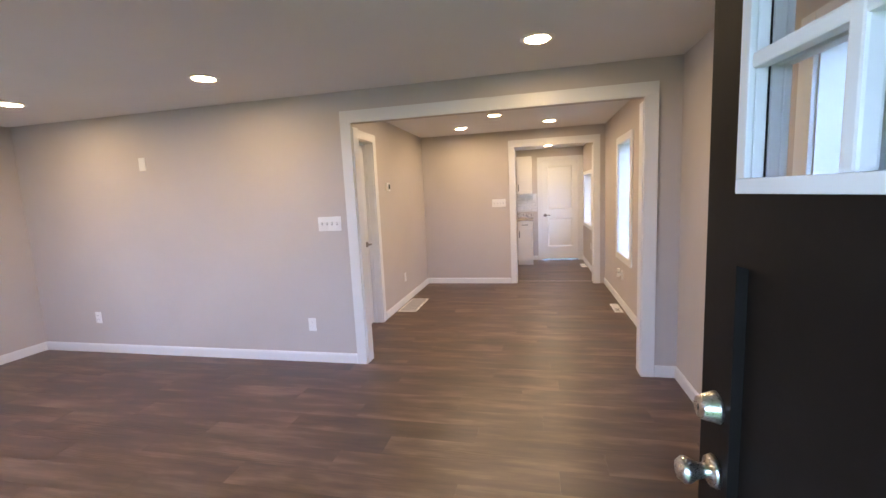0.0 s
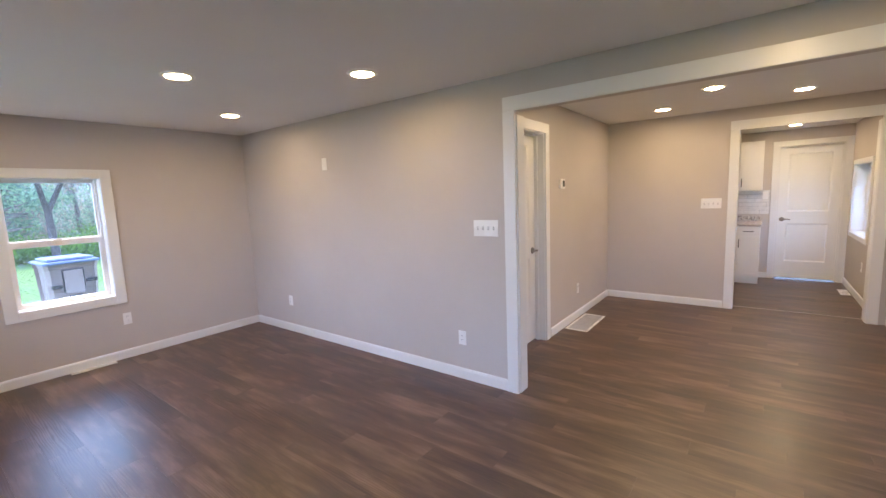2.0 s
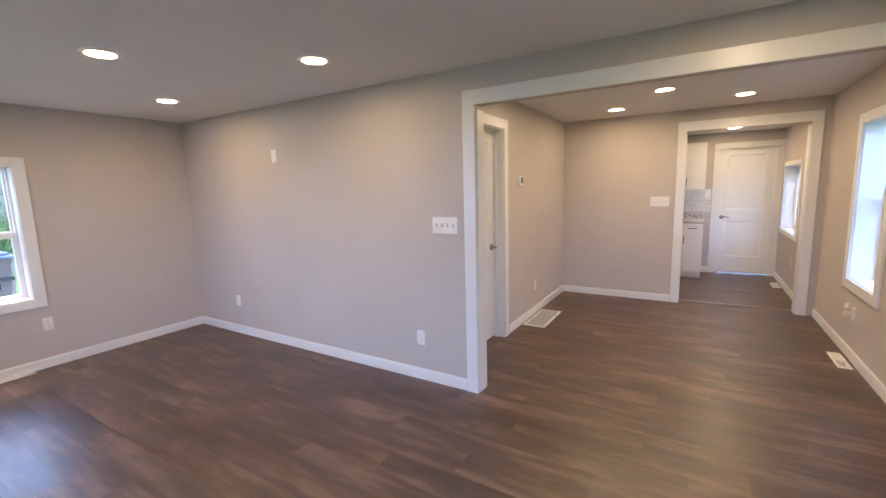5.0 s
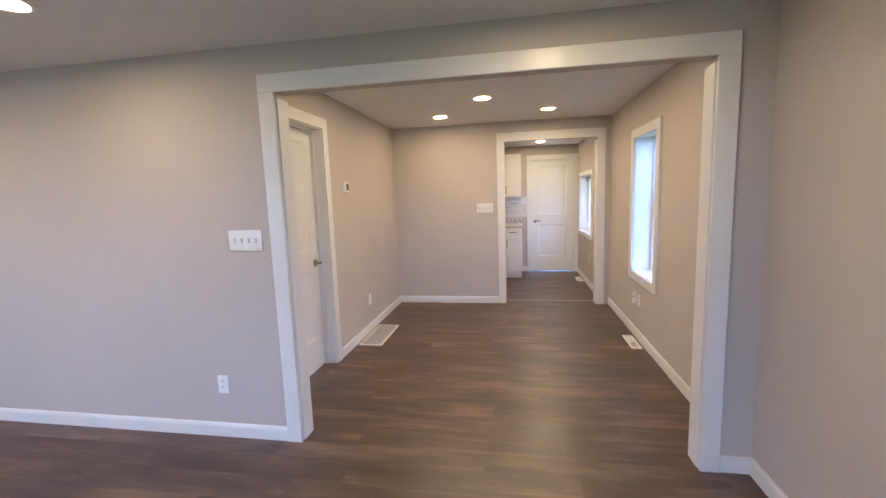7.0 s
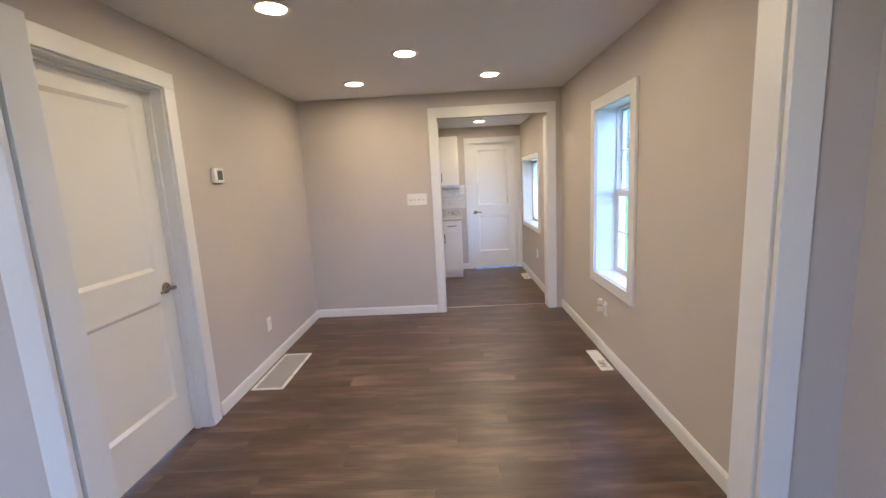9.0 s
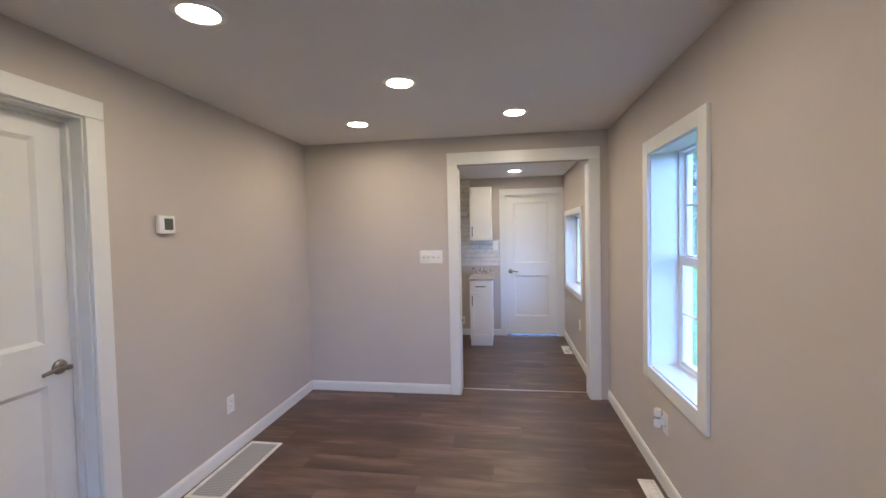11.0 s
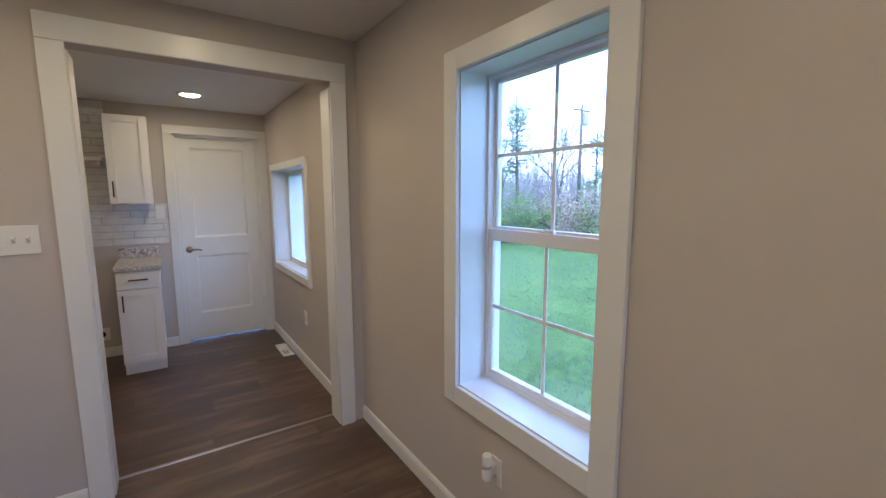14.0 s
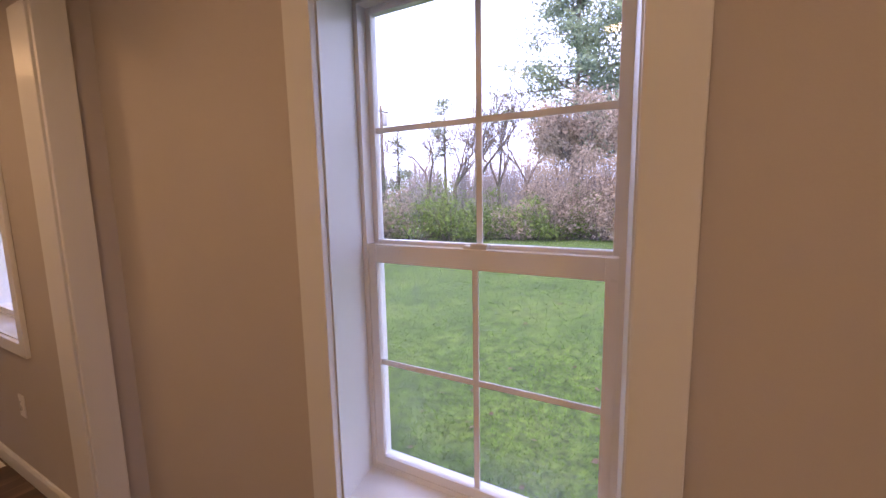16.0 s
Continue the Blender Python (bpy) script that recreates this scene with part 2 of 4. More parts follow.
def lathe(profile, steps=24, axis="z", at=(0, 0, 0)):
    """A turned body from (radius, height) pairs."""
    bm = bmesh.new()
    rows = []
    for r, h in profile:
        ring = []
        for i in range(steps):
            a = 2 * math.pi * i / steps
            p = (r * math.cos(a), r * math.sin(a), h)
            if axis == "y":
                p = (p[0], p[2], -p[1])
            elif axis == "x":
                p = (p[2], p[0], p[1])
            ring.append(bm.verts.new(Vector(p) + Vector(at)))
        rows.append(ring)
    for a, b in zip(rows, rows[1:]):
        for i in range(steps):
            j = (i + 1) % steps
            bm.faces.new((a[i], a[j], b[j], b[i]))
    bm.faces.new(list(reversed(rows[0])))
    bm.faces.new(rows[-1])
    bmesh.ops.recalc_face_normals(bm, faces=list(bm.faces))
    for f in bm.faces:
        f.smooth = len(f.verts) == 4
    return bm


def part(name, bm, material, parent=None, label=""):
    me = bpy.data.meshes.new(name)
    bm.to_mesh(me)
    bm.free()
    me.materials.append(material)
    ob = new(name, me)
    if parent is not None:
        ob.parent = parent
    return tagged(ob, label)


def thing(name, m, label, category, group="", kind=""):
    ob = new(name)
    ob.empty_display_size = 0.1
    ob.matrix_world = m
    return tagged(ob, label, category, group, kind)


def wall(name, axis, inner, outer, a0, a1, z0, z1, holes, label, material=None):
    """A wall with thickness; axis: the way it runs. holes: (a0, a1, z0, z1), cut right through."""
    As = sorted({a0, a1, *[h[0] for h in holes], *[h[1] for h in holes]})
    Zs = sorted({z0, z1, *[h[2] for h in holes], *[h[3] for h in holes]})
    bm = bmesh.new()
    solid = {}
    for i in range(len(As) - 1):
        for k in range(len(Zs) - 1):
            ca, cz = (As[i] + As[i + 1]) / 2, (Zs[k] + Zs[k + 1]) / 2
            solid[i, k] = not any(h[0] < ca < h[1] and h[2] < cz < h[3] for h in holes)
    p = (lambda a, d, z: (a, d, z)) if axis == "x" else (lambda a, d, z: (d, a, z))
    for (i, k), s in solid.items():
        if not s:
            continue
        A, B, C, D = As[i], As[i + 1], Zs[k], Zs[k + 1]

        def quad(*c):
            bm.faces.new([bm.verts.new(p(*q)) for q in c])
        quad((A, inner, C), (B, inner, C), (B, inner, D), (A, inner, D))
        quad((A, outer, C), (B, outer, C), (B, outer, D), (A, outer, D))
        if not solid.get((i - 1, k)):
            quad((A, inner, C), (A, outer, C), (A, outer, D), (A, inner, D))
        if not solid.get((i + 1, k)):
            quad((B, inner, C), (B, outer, C), (B, outer, D), (B, inner, D))
        if not solid.get((i, k - 1)):
            quad((A, inner, C), (B, inner, C), (B, outer, C), (A, outer, C))
        if not solid.get((i, k + 1)):
            quad((A, inner, D), (B, inner, D), (B, outer, D), (A, outer, D))
    bmesh.ops.remove_doubles(bm, verts=list(bm.verts), dist=0.0001)
    bmesh.ops.recalc_face_normals(bm, faces=list(bm.faces))
    return tagged(part(name, bm, material or M_WALL), label, "wall", "", "structure")


# ---------------------------------------------------------------- the plan
XL, XR = -3.52, 2.60            # living room, left and right walls
YF, YP = 0.87, 3.868            # its front wall and the partition to the dining room
YD = 3.985                      # the partition's dining face
XDL = -0.165                    # dining room's inner wall
YK0, YK1 = 7.172, 7.325         # partition to the kitchen
XK, YE = 2.53, 9.45             # kitchen's outer wall and end wall
ZL, ZD, ZK = 2.31, 2.353, 2.268  # ceilings
TOP = 2.55
OUT_R, OUT_L, OUT_F, OUT_E = 2.86, -3.72, 0.62, 9.62
LO = (0.136, 2.352, 2.053)      # living-dining opening: edges, head
KO = (1.294, 2.436, 2.102)      # dining-kitchen opening

LW = (1.755, 2.43, 0.648, 1.782)     # living left window
FW = (-2.65, -1.07, 0.685, 1.84)     # living front window
RW = (1.75, 2.416, 0.645, 1.94)      # living right window
DW = (5.45, 6.117, 0.645, 1.94)      # dining window
KW = (8.055, 9.15, 0.79, 1.685)      # kitchen window
FD = (1.015, 2.055, -0.06, 2.075)    # front door's opening
DD = (4.235, 5.055, -0.06, 2.055)    # dining side door's opening
KD = (1.69, 2.475, -0.06, 2.04)      # kitchen end door's opening

def hole(w, g=0.05):
    """The rough opening round a window, hidden behind its casing."""
    return (w[0] - g, w[1] + g, w[2] - g, w[3] + g)


wall("wall_front", "x", YF, OUT_F, OUT_L, OUT_R, -0.5, TOP, [hole(FW), FD], "greige painted front wall with a window and entry door")
wall("wall_left", "y", XL, OUT_L, YF, YD, -0.5, TOP, [hole(LW)], "greige painted living room side wall with one window")
wall("wall_right", "y", XR, OUT_R, YF, YK1, -0.5, TOP, [hole(RW), hole(DW)], "greige painted outer wall with white framed windows")
wall("wall_kitchen_right", "y", XK, OUT_R, YK1, YE, -0.5, TOP, [hole(KW)], "greige painted kitchen outer wall with a window")
wall("wall_kitchen_end", "x", YE, OUT_E, -0.35, OUT_R, -0.5, TOP, [KD], "greige painted kitchen end wall with white door")
wall("wall_partition", "x", YP, YD, OUT_L, XR, -0.02, TOP, [(LO[0] - 0.02, LO[1] + 0.02, -0.02, LO[2] + 0.012)], "greige partition wall with a wide white cased opening")
wall("wall_kitchen", "x", YK0, YK1, XDL, XR, -0.02, TOP, [(KO[0] - 0.015, KO[1] + 0.015, -0.02, KO[2] + 0.012)], "greige partition wall with a white cased kitchen opening")
wall("wall_dining_left", "y", XDL, -0.35, YD, YK1, -0.02, TOP, [DD], "greige painted dining room wall with a white door")
wall("wall_kitchen_left", "y", XDL, -0.35, YK1, YE, -0.02, TOP, [], "greige painted kitchen inner wall")
for nm, r in (("ceiling_living", (XL, YF, ZL, XR, YP)), ("ceiling_dining", (XDL, YD, ZD, XR, YK0)), ("ceiling_kitchen", (XDL, YK1, ZK, XK, YE))):
    tagged(part(nm, box(r[0], r[1], r[2], r[3], r[4], r[2] + 0.1), M_CEIL), "flat matt off-white painted ceiling with recessed lights", "ceiling", "", "structure")
# unseen slab added outside the doorway to keep sky light off the open door
door_cover = part("door_sky_blocker", box(-0.4, -2.1, 2.30, OUT_R, OUT_F - 0.002, 2.40), M_SIDING)
tagged(door_cover, "plain white slab added to keep sky off the door", "roof", "", "structure")
roof = part("roof", box(OUT_L - 0.3, OUT_F - 0.3, TOP, OUT_R + 0.3, OUT_E + 0.3, TOP + 0.12), M_SIDING)
tagged(roof, "plain flat roof deck closing the house", "roof", "", "structure")
closet = part("closet_back", box(-1.3, 4.1, -0.02, -1.2, 5.2, 2.5), M_WALL)
tagged(closet, "plain greige wall behind the closed side door", "wall", "", "structure")


# ---------------------------------------------------------------- trim
def baseboard(x0, y0, x1, y1, nx, ny):
    """A run of baseboard along a wall face; (nx, ny) points into the room."""
    h, d = 0.088, 0.014
    bm = bmesh.new()
    prof = [(0, 0), (d, 0), (d, h - 0.018), (d * 0.7, h - 0.006), (d * 0.45, h), (0, h)]
    ends = []
    for x, y in ((x0, y0), (x1, y1)):
        ends.append([bm.verts.new((x + nx * o, y + ny * o, z + 0.001)) for o, z in prof])
    n = len(prof)
    for i in range(n):
        j = (i + 1) % n
        bm.faces.new((ends[0][i], ends[0][j], ends[1][j], ends[1][i]))
    bm.faces.new(ends[0])
    bm.faces.new(list(reversed(ends[1])))
    bmesh.ops.recalc_face_normals(bm, faces=list(bm.faces))
    return tagged(part("baseboard", bm, M_TRIM), "white painted baseboard along the greige wall", "baseboard", "", "structure")


CAS = 0.092
baseboard(XL, YP, LO[0] - CAS - 0.006, YP, 0, -1)
baseboard(LO[1] + CAS + 0.006, YP, XR, YP, 0, -1)
baseboard(XL, YF, XL, YP - 0.015, 1, 0)
baseboard(XL + 0.015, YF, FD[0] - 0.09, YF, 0, 1)
baseboard(FD[1] + 0.09, YF, XR, YF, 0, 1)
baseboard(XR, YF + 0.015, XR, YP - 0.015, -1, 0)
baseboard(XR, YD, XR, YK0, -1, 0)
baseboard(XDL, DD[1] + 0.1, XDL, YK0, 1, 0)
baseboard(XDL, YD, XDL, DD[0] - 0.1, 1, 0)
baseboard(XDL + 0.015, YK0, KO[0] - CAS - 0.006, YK0, 0, -1)
baseboard(XK, YK1, XK, YE, -1, 0)
baseboard(XDL, YE, 1.24, YE, 0, -1)
baseboard(1.53, YE, KD[0] - 0.055, YE, 0, -1)
baseboard(XDL, YK1, XDL, YE - 0.015, 1, 0)


def cased_opening(name, face, back, o, label, jamb_top, head_w):
    """White casing on one face of a partition, with side jambs; the head stays painted drywall."""
    a0, a1, head = o
    m = thing(name, pose(0, 0, 0), label, "door casing", "", "structure")
    p = 0.02
    y0, y1 = face - p, face - 0.0005
    part("casing_side", box(a0 - CAS, y0, 0.001, a0, y1, head, 0.003), M_TRIM, m)
    part("casing_side", box(a1, y0, 0.001, a1 + CAS, y1, head, 0.003), M_TRIM, m)
    part("casing_head", box(a0 - CAS, y0, head + 0.001, a1 + CAS, y1, head + head_w, 0.003), M_TRIM, m)
    part("jamb_board", box(a0 - 0.018, face + 0.012, 0.001, a0 + 0.004, back + 0.006, jamb_top, 0.002), M_TRIM, m)
    part("jamb_board", box(a1 - 0.004, face + 0.012, 0.001, a1 + 0.018, back + 0.006, jamb_top, 0.002), M_TRIM, m)
    return m


cased_opening("opening_living", YP, YD, LO, "wide white cased opening between living and dining rooms", 2.03, 0.098)
cased_opening("opening_kitchen", YK0, YK1, KO, "white cased opening from dining room into kitchen", 2.075, 0.107)
part("threshold_strip", box(KO[0], 7.312, 0.0, KO[1], 7.334, 0.005, 0.002), M_STRIP)
tagged(bpy.data.objects["threshold_strip"], "pale metal threshold strip across the kitchen opening", "threshold", "", "structure")


# ---------------------------------------------------------------- windows
def window(name, m, w, z0, z1, depth, wall_d, label, cols=2, rows=2, casing=CAS, slider=False, twin=1, unit=None):
    """A double-hung window; local x runs along the wall, local y points outdoors, z is the floor's.
    unit: the edges (left, right, foot, head) at which the window stands at the end of the reveal."""
    win = thing(name, m, label, "window", "", "structure")
    h = w / 2
    c0 = casing - 0.006
    e = 0.0005
    L, R, B, T = unit or (-h, h, z0, z1)
    for s, q in ((-1, L), (1, R)):
        part("casing_side", box(s * (h + 0.005), -0.02, z0 - c0, s * (h + casing), -e, z1 + c0, 0.003), M_TRIM, win)
        bm = bmesh.new()
        vs = [bm.verts.new(p) for p in ((s * h, 0.0, z0), (s * (h + 0.014), 0.0, z0), (q + s * 0.014, depth, B), (q, depth, B),
                                        (s * h, 0.0, z1), (s * (h + 0.014), 0.0, z1), (q + s * 0.014, depth, T), (q, depth, T))]
        for f in ((0, 1, 2, 3), (4, 5, 6, 7), (0, 1, 5, 4), (1, 2, 6, 5), (2, 3, 7, 6), (3, 0, 4, 7)):
            bm.faces.new([vs[k] for k in f])
        bmesh.ops.recalc_face_normals(bm, faces=list(bm.faces))
        part("reveal_side", bm, M_TRIM, win)
    part("casing_head", box(-h - 0.0045, -0.0195, z1 + 0.005, h + 0.0045, -e, z1 + c0, 0.003), M_TRIM, win)
    part("casing_foot", box(-h - 0.0045, -0.0195, z0 - c0, h + 0.0045, -e, z0 - 0.005, 0.003), M_TRIM, win)
    for nm, za, zb, d in (("reveal_head", z1, T, 1), ("sill", z0, B, -1)):
        bm = bmesh.new()
        vs = [bm.verts.new(p) for p in ((-h, 0.0, za), (h, 0.0, za), (R, depth, zb), (L, depth, zb),
                                        (-h, 0.0, za + d * 0.014), (h, 0.0, za + d * 0.014), (R, depth, zb + d * 0.014), (L, depth, zb + d * 0.014))]
        for f in ((0, 1, 2, 3), (4, 5, 6, 7), (0, 1, 5, 4), (1, 2, 6, 5), (2, 3, 7, 6), (3, 0, 4, 7)):
            bm.faces.new([vs[k] for k in f])
        bmesh.ops.recalc_face_normals(bm, faces=list(bm.faces))
        part(nm, bm, M_TRIM, win)
    f0, f1, ft = depth - 0.001, wall_d - 0.006, 0.014
    g = 0.05
    fr = bmesh.new()
    bx(fr, L - g, f0, B - g, L + ft, f1, T + g)
    bx(fr, R - ft, f0, B - g, R + g, f1, T + g)
    bx(fr, L + ft, f0, B - g, R - ft, f1, B + ft)
    bx(fr, L + ft, f0, T - ft, R - ft, f1, T + g)
    part("window_frame", fr, M_VINYL, win)
    ua, ub, zb, zt = L + ft, R - ft, B + ft, T - ft
    for k in range(twin):
        u0 = ua + (ub - ua) * k / twin
        u1 = ua + (ub - ua) * (k + 1) / twin
        if slider:
            um = (u0 + u1) / 2
            leaves = [(u0, um + 0.02, zb, zt, f0 + 0.008), (um - 0.02, u1, zb, zt, f0 + 0.036)]
        else:
            zm = (B + T) / 2 - 0.002
            leaves = [(u0, u1, zb, zm + 0.02, f0 + 0.006), (u0, u1, zm - 0.014, zt, f0 + 0.034)]
        for n, (a, b, c, d, y) in enumerate(leaves):
            st, t = (0.026 if n == 0 else 0.016), 0.026
            foot = 0.026 if n == 0 or slider else 0.044
            head = 0.052 if n == 0 and not slider else 0.018
            sash = bmesh.new()
            bx(sash, a, y, c, a + st, y + t, d, 0.002)
            bx(sash, b - st, y, c, b, y + t, d, 0.002)
            bx(sash, a + st, y, c, b - st, y + t, c + foot, 0.002)
            bx(sash, a + st, y, d - head, b - st, y + t, d, 0.002)
            so = part("sash", sash, M_VINYL, win)
            g0, g1, h0, h1 = a + st, b - st, c + foot, d - head
            pane = part("pane", box(g0 - 0.004, y + 0.012, h0 - 0.004, g1 + 0.004, y + 0.015, h1 + 0.004), M_GLASS, so)
            pane.visible_shadow = False
            for q in range(1, cols):
                u = g0 + (g1 - g0) * q / cols
                part("muntin", box(u - 0.0075, y + 0.006, h0, u + 0.0075, y + 0.0115, h1), M_VINYL, so)
            for q in range(1, rows):
                zc = h0 + (h1 - h0) * q / rows
                part("muntin", box(g0, y + 0.0065, zc - 0.0075, g1, y + 0.0118, zc + 0.0075), M_VINYL, so)
            if n == 0 and not slider:
                lk = bmesh.new()
                cx = (a + b) / 2
                bx(lk, cx - 0.032, y + 0.003, d, cx + 0.032, y + 0.024, d + 0.008, 0.002)
                bx(lk, cx - 0.008, y - 0.004, d + 0.008, cx + 0.038, y + 0.010, d + 0.016, 0.002)
                part("sash_lock", lk, M_VINYL, so, "small white sash lock")
    return win


def mid(w):
    return (w[0] + w[1]) / 2, w[1] - w[0]


window("window_1", pose(XL, mid(LW)[0], 0, 0, 0, 90), mid(LW)[1], LW[2], LW[3], 0.09, 0.19, "white double-hung window in the living room side wall", 1, 1)
window("window_2", pose(mid(FW)[0], YF, 0, 0, 0, 180), mid(FW)[1], FW[2], FW[3], 0.17, 0.25, "wide white window with deep reveal in front wall", 1, 1, 0.085, False, 2)
window("window_3", pose(XR, mid(RW)[0], 0, 0, 0, -90), mid(RW)[1], RW[2], RW[3], 0.178, 0.26, "tall white double-hung window behind the open entry door", unit=(-0.355, 0.335, 0.628, 1.962))
window("window_4", pose(XR, mid(DW)[0], 0, 0, 0, -90), mid(DW)[1], DW[2], DW[3], 0.178, 0.26, "tall white double-hung window with deep reveal and grilles", unit=(-0.382, 0.308, 0.628, 1.962))
window("window_5", pose(XK, mid(KW)[0], 0, 0, 0, -90), mid(KW)[1], KW[2], KW[3], 0.12, 0.33, "white sliding window with deep reveal in the kitchen", 1, 1, 0.072, True)


# ---------------------------------------------------------------- doors
def panel_mesh(w, z0, z1, t, panels, inset=0.012, slope=0.02):
    """A door leaf with moulded panels sunk into both faces: a grid of front faces, each panel field sloped in."""
    bm = bmesh.new()
    us = sorted({0.0, w, *[p[0] for p in panels], *[p[1] for p in panels]})
    zs = sorted({z0, z1, *[p[2] for p in panels], *[p[3] for p in panels]})
    for side in (0, 1):
        y, d = (0.0, 1) if side == 0 else (t, -1)
        for i in range(len(us) - 1):
            for k in range(len(zs) - 1):
                a, b, c, e = us[i], us[i + 1], zs[k], zs[k + 1]
                if (a, b, c, e) in panels:
                    o = [bm.verts.new(q) for q in ((a, y, c), (b, y, c), (b, y, e), (a, y, e))]
                    s = slope
                    n = [bm.verts.new(q) for q in ((a + s, y + d * inset, c + s), (b - s, y + d * inset, c + s), (b - s, y + d * inset, e - s), (a + s, y + d * inset, e - s))]
                    for q in range(4):
                        bm.faces.new((o[q], o[(q + 1) % 4], n[(q + 1) % 4], n[q]))
                    bm.faces.new(n)
                else:
                    bm.faces.new([bm.verts.new(q) for q in ((a, y, c), (b, y, c), (b, y, e), (a, y, e))])
    for a, b in (((0, z0), (w, z0)), ((w, z0), (w, z1)), ((w, z1), (0, z1)), ((0, z1), (0, z0))):
        bm.faces.new([bm.verts.new(q) for q in ((a[0], 0, a[1]), (b[0], 0, b[1]), (b[0], t, b[1]), (a[0], t, a[1]))])
    bmesh.ops.remove_doubles(bm, verts=list(bm.verts), dist=0.0001)
    bmesh.ops.recalc_face_normals(bm, faces=list(bm.faces))
    return bm


def lever(parent, u, y, z, way, mat):
    """Round rose, neck and lever, standing off the leaf towards -y."""
    part("rose", lathe([(0.0, -0.012), (0.022, -0.012), (0.031, -0.006), (0.033, 0.0)], 28, "y", (u, y, z)), mat, parent)
    bm = lathe([(0.011, 0.0), (0.010, -0.045), (0.012, -0.05)], 16, "y", (u, y, z))
    n = 9
    rings = []
    for i in range(n):
        f = i / (n - 1)
        x = u + way * (-0.012 + 0.115 * f)
        zc = z + 0.006 * math.sin(math.pi * f) - 0.006 * f
        r = 0.0095 - 0.003 * f
        rings.append([bm.verts.new((x, y - 0.05 + r * 0.75 * math.cos(q * math.pi / 5) + 0.006 * f, zc + r * 1.25 * math.sin(q * math.pi / 5))) for q in range(10)])
    for a, b in zip(rings, rings[1:]):
        for q in range(10):
            bm.faces.new((a[q], a[(q + 1) % 10], b[(q + 1) % 10], b[q])).smooth = True
    bm.faces.new(rings[0])
    bm.faces.new(list(reversed(rings[-1])))
    bmesh.ops.recalc_face_normals(bm, faces=list(bm.faces))
    return part("lever_handle", bm, mat, parent, "curved satin metal lever handle")


def hung_door(name, m, w, top, wall_t, set_back, label, hinge, casing=CAS, handle=M_NICKEL, gap=0.012, cas_r=None, head_gap=0.004, rail=(0.86, 1.04)):
    """A closed two-panel door in its frame; local x along the wall, y into the wall, handle opposite the hinge."""
    d = thing(name, m, label, "door", "", "structure")
    h = w / 2
    cr = casing if cas_r is None else cas_r
    cl = casing
    for s, c in ((-1, cl), (1, cr)):
        part("jamb", box(s * (h + 0.003), 0.0, 0.0, s * (h + 0.028), wall_t, top + 0.012), M_TRIM, d)
        part("casing_side", box(s * (h + 0.010), -0.019, 0.001, s * (h + 0.010 + c), -0.0005, top + 0.012, 0.003), M_TRIM, d)
        part("door_stop", box(s * (h + 0.003), set_back - 0.036, 0.0, s * (h - 0.010), set_back - 0.002, top + 0.003), M_TRIM, d)
    part("door_stop", box(-h + 0.010, set_back - 0.036, top - 0.010, h - 0.010, set_back - 0.002, top + 0.003), M_TRIM, d)
    part("jamb_head", box(-h - 0.003, 0.0, top + 0.012 - 0.008, h + 0.003, wall_t, top + 0.02), M_TRIM, d)
    part("casing_head", box(-h - 0.010 - cl, -0.0195, top + 0.0125, h + 0.010 + cr, -0.0005, top + 0.012 + casing, 0.003), M_TRIM, d)
    pw0, pw1 = 0.115, w - 0.115
    P = [(pw0, pw1, 0.275, rail[0]), (pw0, pw1, rail[1], top - 0.1)]
    leaf = panel_mesh(w, gap, top - head_gap, 0.035, P)
    bmesh.ops.translate(leaf, verts=list(leaf.verts), vec=(-h, set_back, 0))
    lf = part("leaf", leaf, M_DOOR, d, "white two-panel moulded door leaf")
    way = -hinge
    lever(d, way * (h - 0.062), set_back, 0.925, hinge, handle)
    return d


def shifted(bm, dx, dy, dz=0):
    bmesh.ops.translate(bm, verts=list(bm.verts), vec=(dx, dy, dz))
    return bm


hung_door("door_1", pose(XDL, 4.645, 0, 0, 0, 90), 0.762, 2.033, 0.185, 0.10, "closed white two-panel door with dark lever handle", -1, 0.088, M_BRONZE)
hung_door("door_2", pose(2.083, YE, 0, 0, 0, 0), 0.715, 2.012, 0.17, 0.055, "closed white two-panel kitchen end door with lever", 1, 0.078, M_BRONZE, 0.013, 0.082, 0.003)


